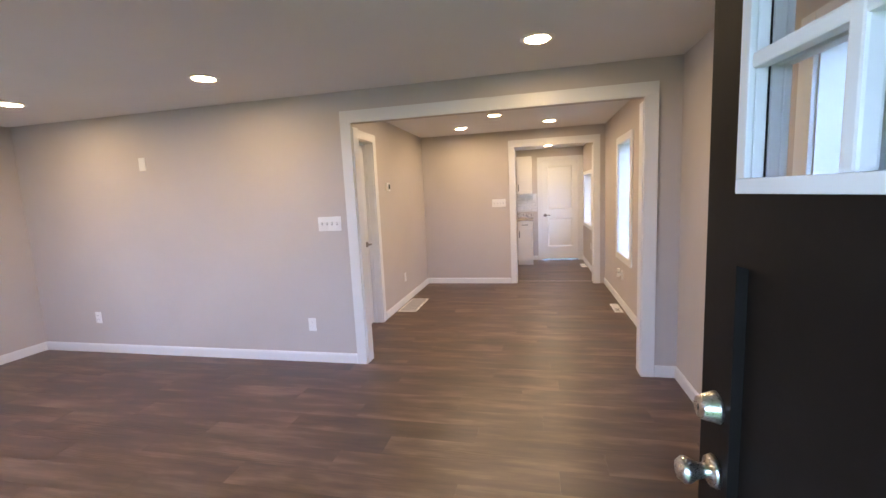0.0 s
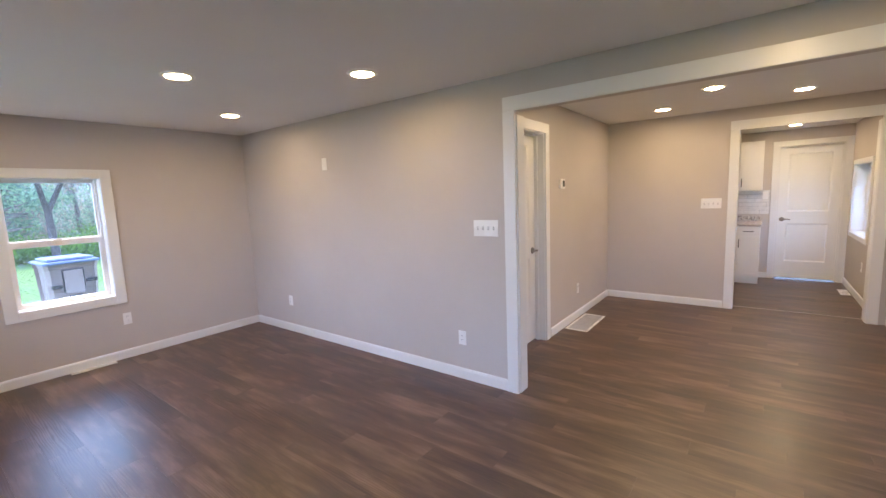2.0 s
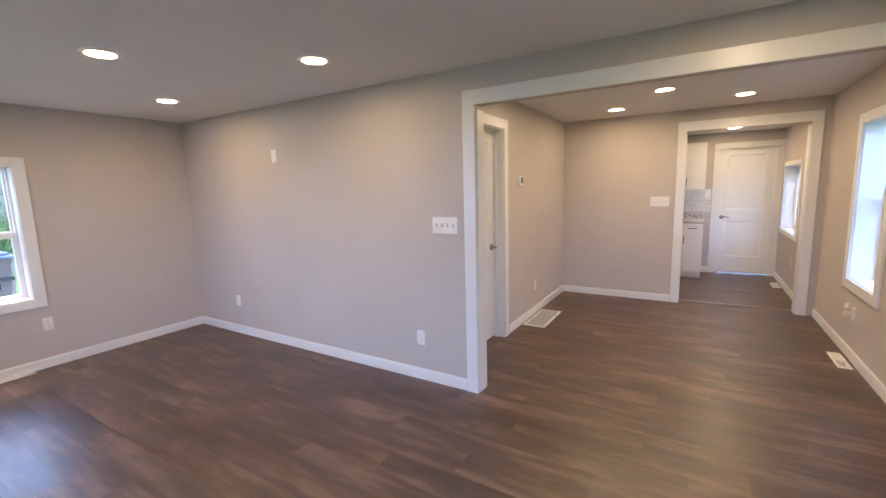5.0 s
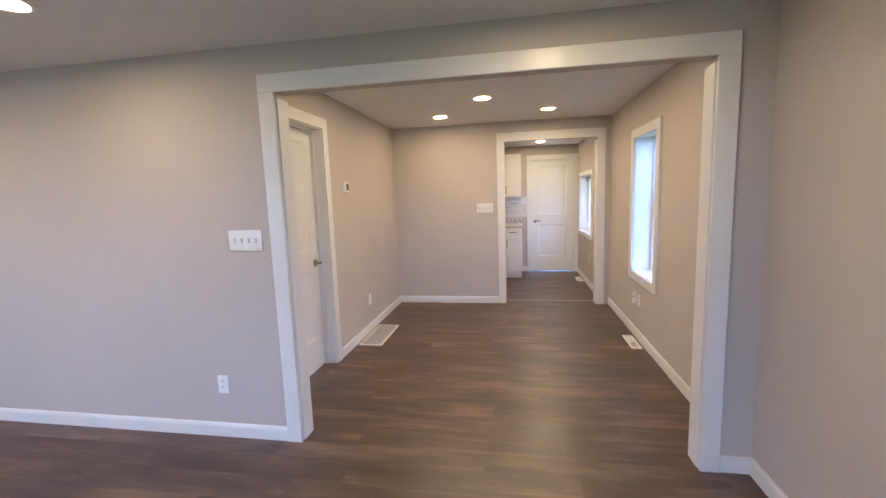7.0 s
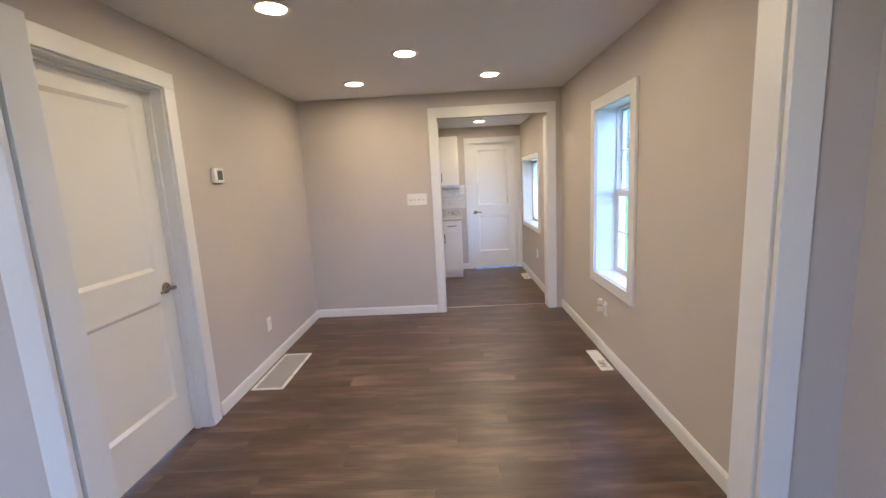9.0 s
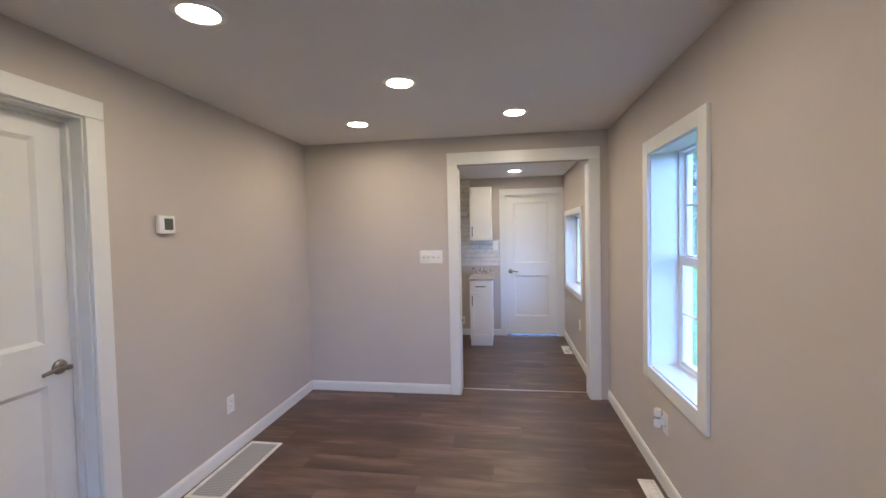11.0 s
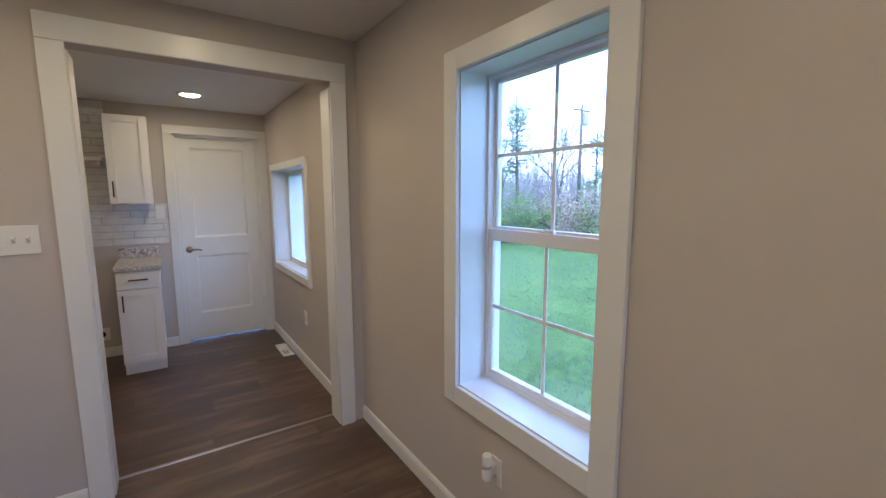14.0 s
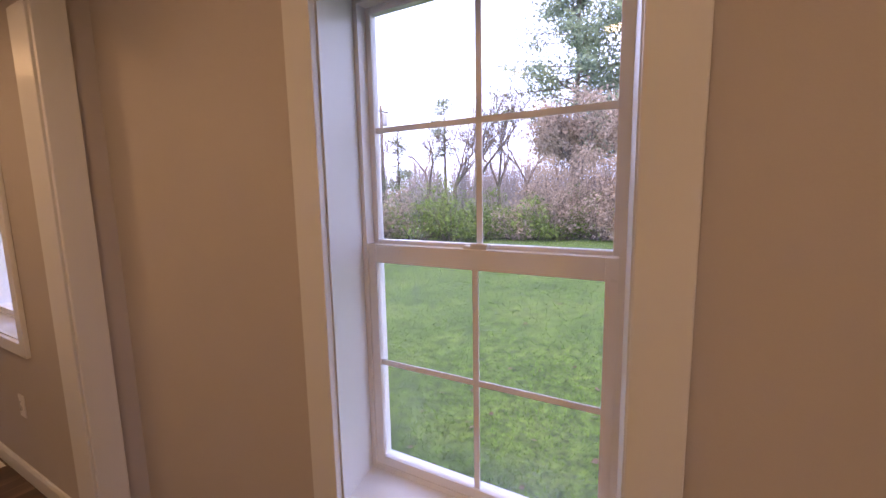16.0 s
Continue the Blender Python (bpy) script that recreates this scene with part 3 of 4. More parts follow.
def entry_door():
    """The entry door, swung open into the room: leaf with two sunk panels and a six-light window."""
    free, hinge = Vector((1.94, 1.55, 0)), Vector((2.019, 0.643, 0))
    way = (hinge - free).normalized()
    m = Matrix.Translation(free) @ Matrix(((way.x, -way.y, 0, 0), (way.y, way.x, 0, 0), (0, 0, 1, 0), (0, 0, 0, 1)))
    d = thing("door_3", m, "black painted entry door standing open with glazed top", "door", "", "structure")
    W, H, T = 0.91, 2.03, 0.045
    a, b, z0, z1 = 0.119, 0.791, 1.416, 1.89
    f = 0.034
    leaf = bmesh.new()
    P = [(0.112, 0.415, 0.20, 1.285), (0.495, 0.798, 0.20, 1.285)]
    body = panel_mesh(W, 0.012, z0 + f * 0.6, T, P, 0.02, 0.0015)
    pour(leaf, body)
    bx(leaf, 0, 0, z0 + f * 0.6, a + f * 0.6, T, H)
    bx(leaf, b - f * 0.6, 0, z0 + f * 0.6, W, T, H)
    bx(leaf, a + f * 0.6, 0, z1 - f * 0.6, b - f * 0.6, T, H)
    part("leaf", leaf, M_BLACKDOOR, d, "black painted leaf with two sunk panels")
    for y0, y1 in ((-0.012, T / 2 - 0.004), (T / 2 + 0.004, T + 0.012)):
        fr = bmesh.new()
        for ya, yb, e in (((y0, -0.0005, 0.0) if y0 < 0 else (T + 0.0005, y1, 0.0)), (max(y0, 0.0), min(y1, T), f * 0.6 + 0.0005)):
            bx(fr, a + e, ya, z0 + e, b - e, yb, z0 + f - 0.008, 0.002)
            bx(fr, a + e, ya, z1 - f + 0.008, b - e, yb, z1 - e, 0.002)
            bx(fr, a + e, ya, z0 + f - 0.008, a + f - 0.008, yb, z1 - f + 0.008, 0.002)
            bx(fr, b - f + 0.008, ya, z0 + f - 0.008, b - e, yb, z1 - f + 0.008, 0.002)
        lf = part("light_frame", fr, M_TRIM, d, "white moulded frame round the glass")
        u0, u1, v0, v1 = a + f - 0.008, b - f + 0.008, z0 + f - 0.008, z1 - f + 0.008
        for i in (1, 2):
            u = u0 + (u1 - u0) * i / 3
            part("muntin", box(u - 0.013, y0 + 0.003, v0, u + 0.013, y1, v1, 0.005), M_TRIM, lf)
        zc = 1.632
        part("muntin", box(u0, y0 + 0.004, zc - 0.0125, u1, y1 - 0.001, zc + 0.0125, 0.005), M_TRIM, lf)
    pane = part("pane", box(a + 0.01, T / 2 - 0.003, z0 + 0.01, b - 0.01, T / 2 + 0.003, z1 - 0.01), M_GLASS, d)
    pane.visible_shadow = False
    for z, knob in ((0.985, False), (0.845, True)):
        if knob:
            prof = [(0.0, -0.072), (0.020, -0.070), (0.027, -0.060), (0.027, -0.052), (0.017, -0.034), (0.013, -0.012), (0.030, -0.010), (0.034, 0.0)]
            part("knob", lathe(prof, 32, "y", (0.062, 0, z)), M_NICKEL, d, "satin nickel door knob")
        else:
            prof = [(0.0, -0.034), (0.021, -0.034), (0.024, -0.030), (0.031, -0.006), (0.033, 0.0)]
            db = part("deadbolt", lathe(prof, 32, "y", (0.062, 0, z)), M_NICKEL, d, "satin nickel deadbolt cylinder")
            part("keyway", box(0.0605, -0.0352, z - 0.007, 0.0635, -0.0341, z + 0.007), M_DARKGAP, db)
    part("latch_plate", box(-0.0018, 0.01, 0.80, -0.0002, 0.035, 1.03), M_NICKEL, d)
    for z in (0.25, 1.0, 1.8):
        part("hinge", lathe([(0.007, 0.0), (0.007, 0.09)], 10, "z", (W + 0.004, T + 0.006, z)), M_NICKEL, d)
    fr = thing("door_frame", pose(0, 0, 0), "white painted entry door frame lining the opening", "door frame", "", "structure")
    for s, x in ((1, FD[0]), (-1, FD[1])):
        part("jamb", box(x, OUT_F + 0.002, 0.0, x + s * 0.028, YF, 2.05, 0.002), M_TRIM, fr)
        part("casing_side", box(x - s * 0.085, YF + 0.0005, 0.001, x + s * 0.006, YF + 0.019, 2.05, 0.003), M_TRIM, fr)
    part("jamb_head", box(FD[0], OUT_F + 0.002, 2.05, FD[1], YF, 2.075), M_TRIM, fr)
    part("casing_head", box(FD[0] - 0.085, YF + 0.0005, 2.051, FD[1] + 0.085, YF + 0.019, 2.14, 0.003), M_TRIM, fr)
    part("door_sill", box(FD[0], OUT_F - 0.03, -0.05, FD[1], YF, 0.004, 0.002), M_STRIP, fr, "metal door sill")


entry_door()


# ---------------------------------------------------------------- ceiling lights
def downlight(x, y, zc, label):
    lamp = thing("ceiling_light", pose(x, y, zc), label, "ceiling light", "recessed ceiling lights")
    part("trim_ring", lathe([(0.098, -0.0002), (0.098, -0.003), (0.093, -0.007), (0.078, -0.010), (0.073, -0.008), (0.070, -0.0002)], 40), M_PLATE, lamp)
    part("diffuser", lathe([(0.0695, -0.004), (0.068, -0.0065), (0.055, -0.0085), (0.0, -0.0095)][::-1], 40), M_LED, lamp, "glowing round diffuser")
    return lamp


LIV = [(-0.625, 1.548), (-1.461, 2.392), (-2.468, 1.627), (-2.44, 3.205), (-0.612, 3.172), (1.622, 3.204), (1.45, 1.60)]
DIN = [(0.562, 4.875), (1.80, 4.87), (1.134, 5.745), (0.592, 6.545), (1.793, 6.48)]
for x, y in LIV[:6]:
    downlight(x, y, ZL, "round white recessed light glowing in living room ceiling")
for x, y in DIN:
    downlight(x, y, ZD, "round white recessed light glowing in dining room ceiling")
# two unseen lamps added behind the header to brighten the kitchen
for x, y in ((1.846, 7.62), (0.70, 7.62)):
    downlight(x, y, ZK, "round white recessed light glowing in kitchen ceiling")
downlight(1.846, 8.80, ZK, "round white recessed light glowing in kitchen ceiling")


# ---------------------------------------------------------------- kitchen
def bar_pull(parent, x, y, z, length, upright):
    bm = bmesh.new()
    r = 0.005
    if upright:
        bx(bm, x - r, y - 0.034, z - length / 2, x + r, y - 0.024, z + length / 2, 0.002)
        for s in (-1, 1):
            bx(bm, x - 0.004, y - 0.026, z + s * length * 0.36 - 0.004, x + 0.004, y, z + s * length * 0.36 + 0.004)
    else:
        bx(bm, x - length / 2, y - 0.034, z - r, x + length / 2, y - 0.024, z + r, 0.002)
        for s in (-1, 1):
            bx(bm, x + s * length * 0.36 - 0.004, y - 0.026, z - 0.004, x + s * length * 0.36 + 0.004, y, z + 0.004)
    return part("bar_handle", bm, M_BLACKMETAL, parent, "slim black bar handle")


def shaker(w, h, t=0.02, rail=0.056):
    """A shaker front: four rails round a sunk field."""
    bm = bmesh.new()
    bx(bm, 0, 0, 0, rail, t, h, 0.0015)
    bx(bm, w - rail, 0, 0, w, t, h, 0.0015)
    bx(bm, rail, 0, 0, w - rail, t, rail, 0.0015)
    bx(bm, rail, 0, h - rail, w - rail, t, h, 0.0015)
    bx(bm, rail - 0.004, 0.009, rail - 0.004, w - rail + 0.004, t - 0.001, h - rail + 0.004)
    return bm


def base_cabinet():
    c = thing("base_cabinet", pose(1.245, 8.82, 0), "narrow white shaker base cabinet with one drawer and door", "cabinet")
    w, d = 0.29, 0.625
    part("body", box(0, 0, 0.10, w, d, 0.864, 0.001), M_CAB, c)
    part("toe_kick", box(0.004, 0.045, 0.0005, w - 0.004, d, 0.0995), M_CAB, c)
    dr = part("drawer_front", shifted(box(0, 0, 0, w - 0.006, 0.02, 0.138, 0.002), 0.003, -0.0205, 0.722), M_CAB, c)
    bar_pull(dr, w / 2, -0.0205, 0.792, 0.13, False)
    do = part("door", shifted(shaker(w - 0.006, 0.605), 0.003, -0.0205, 0.108), M_CAB, c)
    bar_pull(do, 0.035, -0.0205, 0.61, 0.13, True)


base_cabinet()
top = thing("countertop", pose(1.234, 8.78, 0.866), "speckled grey granite-look countertop on the base cabinet", "countertop")
part("slab", box(0, 0, 0, 0.316, 0.668, 0.031, 0.004), M_GRANITE, top)
part("backsplash_strip", box(0.002, 0.648, 0.0315, 0.314, 0.668, 0.118, 0.003), M_GRANITE, top)


def wall_cabinet():
    c = thing("wall_cabinet", pose(1.236, 9.15, 1.385), "white shaker wall cabinet hung on the kitchen end wall", "cabinet")
    part("body", box(0, 0, 0, 0.296, 0.299, 0.73, 0.001), M_CAB, c)
    do = part("door", shifted(shaker(0.292, 0.724), 0.002, -0.0205, 0.003), M_CAB, c)
    bar_pull(do, 0.034, -0.0205, 0.12, 0.13, True)


wall_cabinet()
shelf = thing("wall_shelf", pose(0.55, 9.22, 1.742), "pale wall shelf beside the wall cabinet", "shelf")
part("board", box(0, 0, 0, 0.655, 0.222, 0.03, 0.003), M_CAB, shelf)
part("bracket", box(0.615, 0.03, -0.035, 0.64, 0.222, -0.0005, 0.002), M_CAB, shelf)


# ---------------------------------------------------------------- plates, switches, sockets
def plate_at(name, m, w, h, label, category):
    t = thing(name, m, label, category)
    part("cover_plate", box(-w / 2, -0.006, -h / 2, w / 2, -0.0003, h / 2, 0.002), M_PLATE, t)
    return t


def outlet(m, label):
    t = plate_at("wall_outlet", m, 0.072, 0.116, label, "wall outlet")
    t["group"] = "wall outlets"
    for z in (-0.02, 0.02):
        f = part("socket", box(-0.017, -0.0085, z - 0.0145, 0.017, -0.006, z + 0.0145, 0.001), M_PLATE, t)
        for x in (-0.006, 0.006):
            part("slot", box(x - 0.001, -0.0089, z - 0.002, x + 0.001, -0.0084, z + 0.007), M_DARKGAP, f)
    return t


def switches(m, n, label, step=0.0457):
    t = plate_at("light_switch", m, 0.212, 0.122, label, "light switch")
    for i in range(n):
        x = (i - (n - 1) / 2) * step
        part("toggle_slot", box(x - 0.006, -0.0068, -0.013, x + 0.006, -0.006, 0.013), M_GROUT, t)
        bm = box(-0.004, -0.018, -0.004, 0.004, 0.0, 0.006, 0.0015)
        bmesh.ops.rotate(bm, verts=list(bm.verts), matrix=Matrix.Rotation(radians(-28), 3, "X"))
        part("toggle", shifted(bm, x, -0.006, 0.002), M_PLATE, t)
    return t


switches(pose(-0.124, YP, 1.24), 4, "white four-gang toggle switch plate beside the opening")
switches(pose(1.038, YK0, 1.274), 4, "white four-gang toggle switch plate beside kitchen opening")
outlet(pose(-0.372, YP, 0.345), "white duplex outlet low on the partition wall")
outlet(pose(-2.77, YP, 0.365), "white duplex outlet low near the living room corner")
outlet(pose(XL, 2.505, 0.398, 0, 0, 90), "white duplex outlet under the living room window")
outlet(pose(XDL, 5.962, 0.35, 0, 0, 90), "white duplex outlet low on the dining wall")
outlet(pose(XK, 8.212, 0.43, 0, 0, -90), "white duplex outlet under the kitchen window")
blank = plate_at("cable_plate", pose(-1.978, YP, 1.852), 0.072, 0.118, "blank white cable plate high on the wall", "wall plate")
part("screw", lathe([(0.003, -0.0068), (0.003, -0.006)], 10, "y", (0, 0, 0.042)), M_PLATE, blank)
ks = plate_at("light_switch", pose(1.575, YE - 0.009, 1.30), 0.072, 0.118, "white single rocker switch on the tiled wall", "light switch")
part("rocker", box(-0.016, -0.0095, -0.033, 0.016, -0.006, 0.033, 0.0015), M_PLATE, ks)
ro = plate_at("range_outlet", pose(1.06, YE, 0.215), 0.115, 0.115, "white range outlet plate with round black socket", "wall outlet")
part("socket", lathe([(0.0, -0.012), (0.026, -0.012), (0.028, -0.006)], 24, "y"), M_RUBBER, ro)

# plug-in air freshener in its outlet under the dining window
outlet(pose(XR, 5.876, 0.384, 0, 0, -90), "white duplex outlet under the dining window")
af = thing("air_freshener", pose(XR, 5.876, 0.404, 0, 0, -90), "small white plug-in air freshener in the outlet", "air freshener")
part("plug_body", box(-0.014, -0.05, -0.026, 0.014, -0.0095, 0.016, 0.006), M_PLATE, af)
part("bottle", lathe([(0.0, -0.052), (0.016, -0.052), (0.019, -0.046), (0.019, -0.02), (0.012, -0.008), (0.012, 0.0)], 20, "z", (0, -0.046, 0.012)), M_PLATE, af)
part("collar", lathe([(0.0205, 0.0), (0.0205, 0.0118)], 24, "z", (0, -0.046, 0.012)), M_NICKEL, af)
part("cap", lathe([(0.020, 0.012), (0.0195, 0.016), (0.0195, 0.046), (0.017, 0.051), (0.008, 0.052), (0.0, 0.050)], 24, "z", (0, -0.046, 0.012)), M_PLATE, af)

th = thing("thermostat", pose(XDL, 5.465, 1.567, 0, 0, 90), "white square thermostat with a dark screen", "thermostat")
part("body", box(-0.056, -0.026, -0.05, 0.056, -0.0005, 0.05, 0.006), M_PLATE, th)
part("screen", box(-0.022, -0.0272, -0.03, 0.038, -0.0262, 0.034), M_SCREEN, th, "dark grey display")


# ---------------------------------------------------------------- floor registers
def register(name, x0, y0, x1, y1, label, slats, lip, along, mat_in, damper=False):
    t = thing(name, pose((x0 + x1) / 2, (y0 + y1) / 2, 0), label, "floor vent", "floor vents")
    w, d = (x1 - x0) / 2, (y1 - y0) / 2
    fr = bmesh.new()
    for s in (-1, 1):
        bx(fr, s * w, -d, 0.0005, s * (w - lip), d, 0.006, 0.002)
        bx(fr, -w + lip, s * d, 0.0005, w - lip, s * (d - lip), 0.006, 0.002)
    part("frame", fr, M_PLATE, t)
    part("well", box(-w + lip, -d + lip, 0.0003, w - lip, d - lip, 0.0010), M_DARKGAP if not damper else M_PLATE, t)
    if damper:
        part("damper", box(-w + lip + 0.006, -d * 0.72, 0.0012, w - lip - 0.006, -d * 0.1, 0.0030), M_DARKGAP, t)
    span = (d - lip) * 2 if along == "x" else (w - lip) * 2
    for i in range(slats):
        c = -span / 2 + span * (i + 0.5) / slats
        q = span / slats * (0.22 if damper else 0.30)
        if along == "x":
            part("slat", box(-w + lip, c - q, 0.0011, w - lip, c + q, 0.0048), mat_in, t)
        else:
            part("slat", box(c - q, -d + lip, 0.0011, c + q, d - lip, 0.0048), mat_in, t)
    return t


M_GRILLE = paint("pale grille enamel", (0.50, 0.50, 0.52), 0.4, 0.04)
register("return_grille", -0.134, 5.485, 0.108, 6.138, "white framed return air grille set in the floor", 40, 0.024, "x", M_GRILLE)
register("floor_register", 2.468, 5.59, 2.562, 5.96, "white floor register beside the dining window wall", 14, 0.018, "x", M_PLATE, True)
register("floor_register", 2.405, 8.555, 2.505, 8.90, "white floor register beside the kitchen window wall", 14, 0.018, "x", M_PLATE, True)
register("floor_register", -3.505, 2.015, -3.44, 2.36, "white floor register beneath the living room window", 14, 0.027, "x", M_PLATE, True)


# ---------------------------------------------------------------- outdoors
GZ = -0.38
ground = part("ground", box(-400, -400, -0.9, 400, 400, GZ), M_LAWN)
tagged(ground, "mown green lawn around the house", "lawn", "", "structure")


def raw(name, verts, faces, material, parent=None):
    me = bpy.data.meshes.new(name)
    me.from_pydata(verts, [], faces)
    me.materials.append(material)
    ob = new(name, me)
    if parent is not None:
        ob.parent = parent
    return ob


def blades(name, cx, cy, a0, a1, reach, n, seed, label):
    """Grass blades in a fan before a window, thinning out with the distance."""
    r = random.Random(seed)
    vs, fs = [], []
    for _ in range(n):
        d, q = 0.6 + reach * r.random() ** 1.15, radians(r.uniform(a0, a1))
        x, y = cx + d * math.cos(q), cy + d * math.sin(q)
        a, size = r.uniform(0, 6.28), 0.019 + 0.001 * d
        h, w = size * r.uniform(0.5, 1.3), size * 0.26
        lean = r.uniform(0.9, 2.4) * h
        b = len(vs)
        vs += [(x - w * math.sin(a), y + w * math.cos(a), GZ - 0.004), (x + w * math.sin(a), y - w * math.cos(a), GZ - 0.004), (x + lean * math.cos(a), y + lean * math.sin(a), GZ + h)]
        fs.append((b, b + 1, b + 2))
    return tagged(raw(name, vs, fs, M_BLADE), label, "grass", "", "stuff")


blades("grass", 2.95, 5.8, -35, 80, 14.5, 60000, 5, "short uneven blades of green lawn grass")

def fallen(n, seed):
    """A few curled dead leaves on the grass."""
    r = random.Random(seed)
    vs, fs = [], []
    for _ in range(n):
        d, q = 1.0 + 7.0 * r.random(), radians(r.uniform(-10, 65))
        c = Vector((2.95 + d * math.cos(q), 5.8 + d * math.sin(q), GZ + 0.022))
        a, s = r.uniform(0, 6.28), r.uniform(0.018, 0.038)
        u, w = Vector((math.cos(a), math.sin(a), 0.15)) * s, Vector((-math.sin(a), math.cos(a), 0.35)) * s * 0.6
        k = len(vs)
        vs += [tuple(c - u), tuple(c + w), tuple(c + u), tuple(c - w + Vector((0, 0, 0.02 * s)))]
        fs.append((k, k + 1, k + 2, k + 3))
    return tagged(raw("fallen_leaves", vs, fs, M_DEADLEAF), "scattered dead tan leaves on the lawn", "leaves", "", "stuff")


M_DEADLEAF = leafy("dead leaves", (0.09, 0.055, 0.03), (0.24, 0.165, 0.10))
fallen(110, 19)
blades("grass", -3.8, 2.1, 150, 210, 14.0, 30000, 7, "short green lawn grass round the bin")


def limb(vs, fs, p, q, r0, r1, n=6):
    d = (q - p).normalized()
    u = d.orthogonal().normalized()
    w = d.cross(u)
    b = len(vs)
    for c, r in ((p, r0), (q, r1)):
        for i in range(n):
            a = 2 * math.pi * i / n
            vs.append(tuple(c + r * (math.cos(a) * u + math.sin(a) * w)))
    for i in range(n):
        j = (i + 1) % n
        fs.append((b + i, b + j, b + n + j, b + n + i))


def grow(vs, fs, tips, r, p, d, length, radius, depth, spread, droop):
    """Limbs that fork and thin out; tips collects the ends."""
    q = p + d * length
    limb(vs, fs, p, q, radius, radius * 0.72, 6 if radius > 0.04 else 4)
    if depth == 0:
        tips.append(q)
        return
    if depth <= 2:
        tips.append(q)
    for _ in range(r.choice((2, 3, 3))):
        nd = (d + Vector((r.uniform(-1, 1), r.uniform(-1, 1), r.uniform(-0.6, 0.8) + droop)) * spread).normalized()
        grow(vs, fs, tips, r, q, nd, length * r.uniform(0.62, 0.85), radius * 0.62, depth - 1, spread, droop)


def leaves(centres, r, per, blob, size):
    vs, fs = [], []
    for c in centres:
        for _ in range(per):
            p = c + Vector((r.gauss(0, blob), r.gauss(0, blob), r.gauss(0, blob * 0.7)))
            a = Vector((r.uniform(-1, 1), r.uniform(-1, 1), r.uniform(-1, 1))).normalized()
            b = a.orthogonal().normalized()
            s = size * r.uniform(0.5, 1.3)
            k = len(vs)
            vs += [tuple(p - a * s), tuple(p + b * s * 0.45), tuple(p + a * s), tuple(p - b * s * 0.45)]
            fs.append((k, k + 1, k + 2, k + 3))
    return vs, fs


def tree(name, x, y, height, seed, leaf, per, blob, size, label, depth=5, spread=0.75, droop=0.1, trunk=0.12, bark=None):
    r = random.Random(seed)
    t = thing(name, pose(x, y, GZ), label, "tree")
    vs, fs, tips = [], [], []
    grow(vs, fs, tips, r, Vector((0, 0, -0.05)), Vector((r.uniform(-0.08, 0.08), r.uniform(-0.08, 0.08), 1)).normalized(), height * 0.27, trunk, depth, spread, droop)
    raw("trunk", vs, fs, bark or M_BARK, t)
    if per:
        raw("crown", *leaves(tips, r, per, blob, size), leaf, t)
    return t


def pine(x, y, height, seed, bare, label, wide=0.2, gap=-0.14):
    """A pine with a bare lower stem and tiers of drooping, ragged boughs."""
    r = random.Random(seed)
    t = thing("pine_tree", pose(x, y, GZ), label, "tree")
    vs, fs, ends = [], [], []
    lean = Vector((r.uniform(-0.03, 0.03), r.uniform(-0.03, 0.03), 1))
    seg = 9
    for i in range(seg):
        limb(vs, fs, lean * (height * i / seg - (0.05 if i == 0 else 0)), lean * (height * (i + 1) / seg), height * 0.016 * (1 - i / seg) + 0.02, height * 0.016 * (1 - (i + 1) / seg) + 0.015, 7)
    z = height * bare
    while z < height * 0.99:
        f = (z / height - bare) / (1 - bare)
        reach = height * wide * (1.05 - f) ** 0.7 * r.uniform(0.55, 1.1)
        a = r.uniform(0, 6.28)
        p = lean * z
        q = p + Vector((math.cos(a) * reach, math.sin(a) * reach, reach * r.uniform(-0.1, 0.35)))
        limb(vs, fs, p, q, 0.012 * height * (1 - f) * 0.5 + 0.012, 0.008, 4)
        for k in range(4):
            ends.append(p.lerp(q, 0.4 + 0.2 * k))
        z += height * 0.011
    raw("trunk", vs, fs, M_BARK, t)
    keep = [e for e in ends if noise.noise(e * (7.0 / height) + Vector((seed, 0, 0))) > gap]
    raw("crown", *leaves(keep, r, 70 if gap < 0 else 30, height * 0.029, height * 0.0105), M_PINE, t)
    return t


def shrub(x, y, w, h, seed, leaf, label, per=22):
    """A hedge shrub: many stems from the ground, their ends thick with leaves."""
    r = random.Random(seed)
    t = thing("hedge_shrub", pose(x, y, GZ), label, "shrub", "hedge at the lawn's edge")
    vs, fs, ends = [], [], []
    for _ in range(46):
        a, q = r.uniform(0, 6.28), math.sqrt(r.random())
        rr = q * w
        e = Vector((rr * math.cos(a), rr * math.sin(a), h * (0.25 + 0.75 * r.random()) * (1 - 0.45 * q * q)))
        b = Vector((e.x * 0.3, e.y * 0.3, -0.03))
        limb(vs, fs, b, e, 0.014, 0.005, 4)
        ends += [e, b.lerp(e, 0.7), b.lerp(e, 0.45)]
    raw("stems", vs, fs, M_BARK, t)
    raw("foliage", *leaves(ends, r, per, 0.17, 0.06), leaf, t)
    return t


def polar(az, d):
    return 1.87 + d * math.cos(radians(az)), 5.38 + d * math.sin(radians(az))


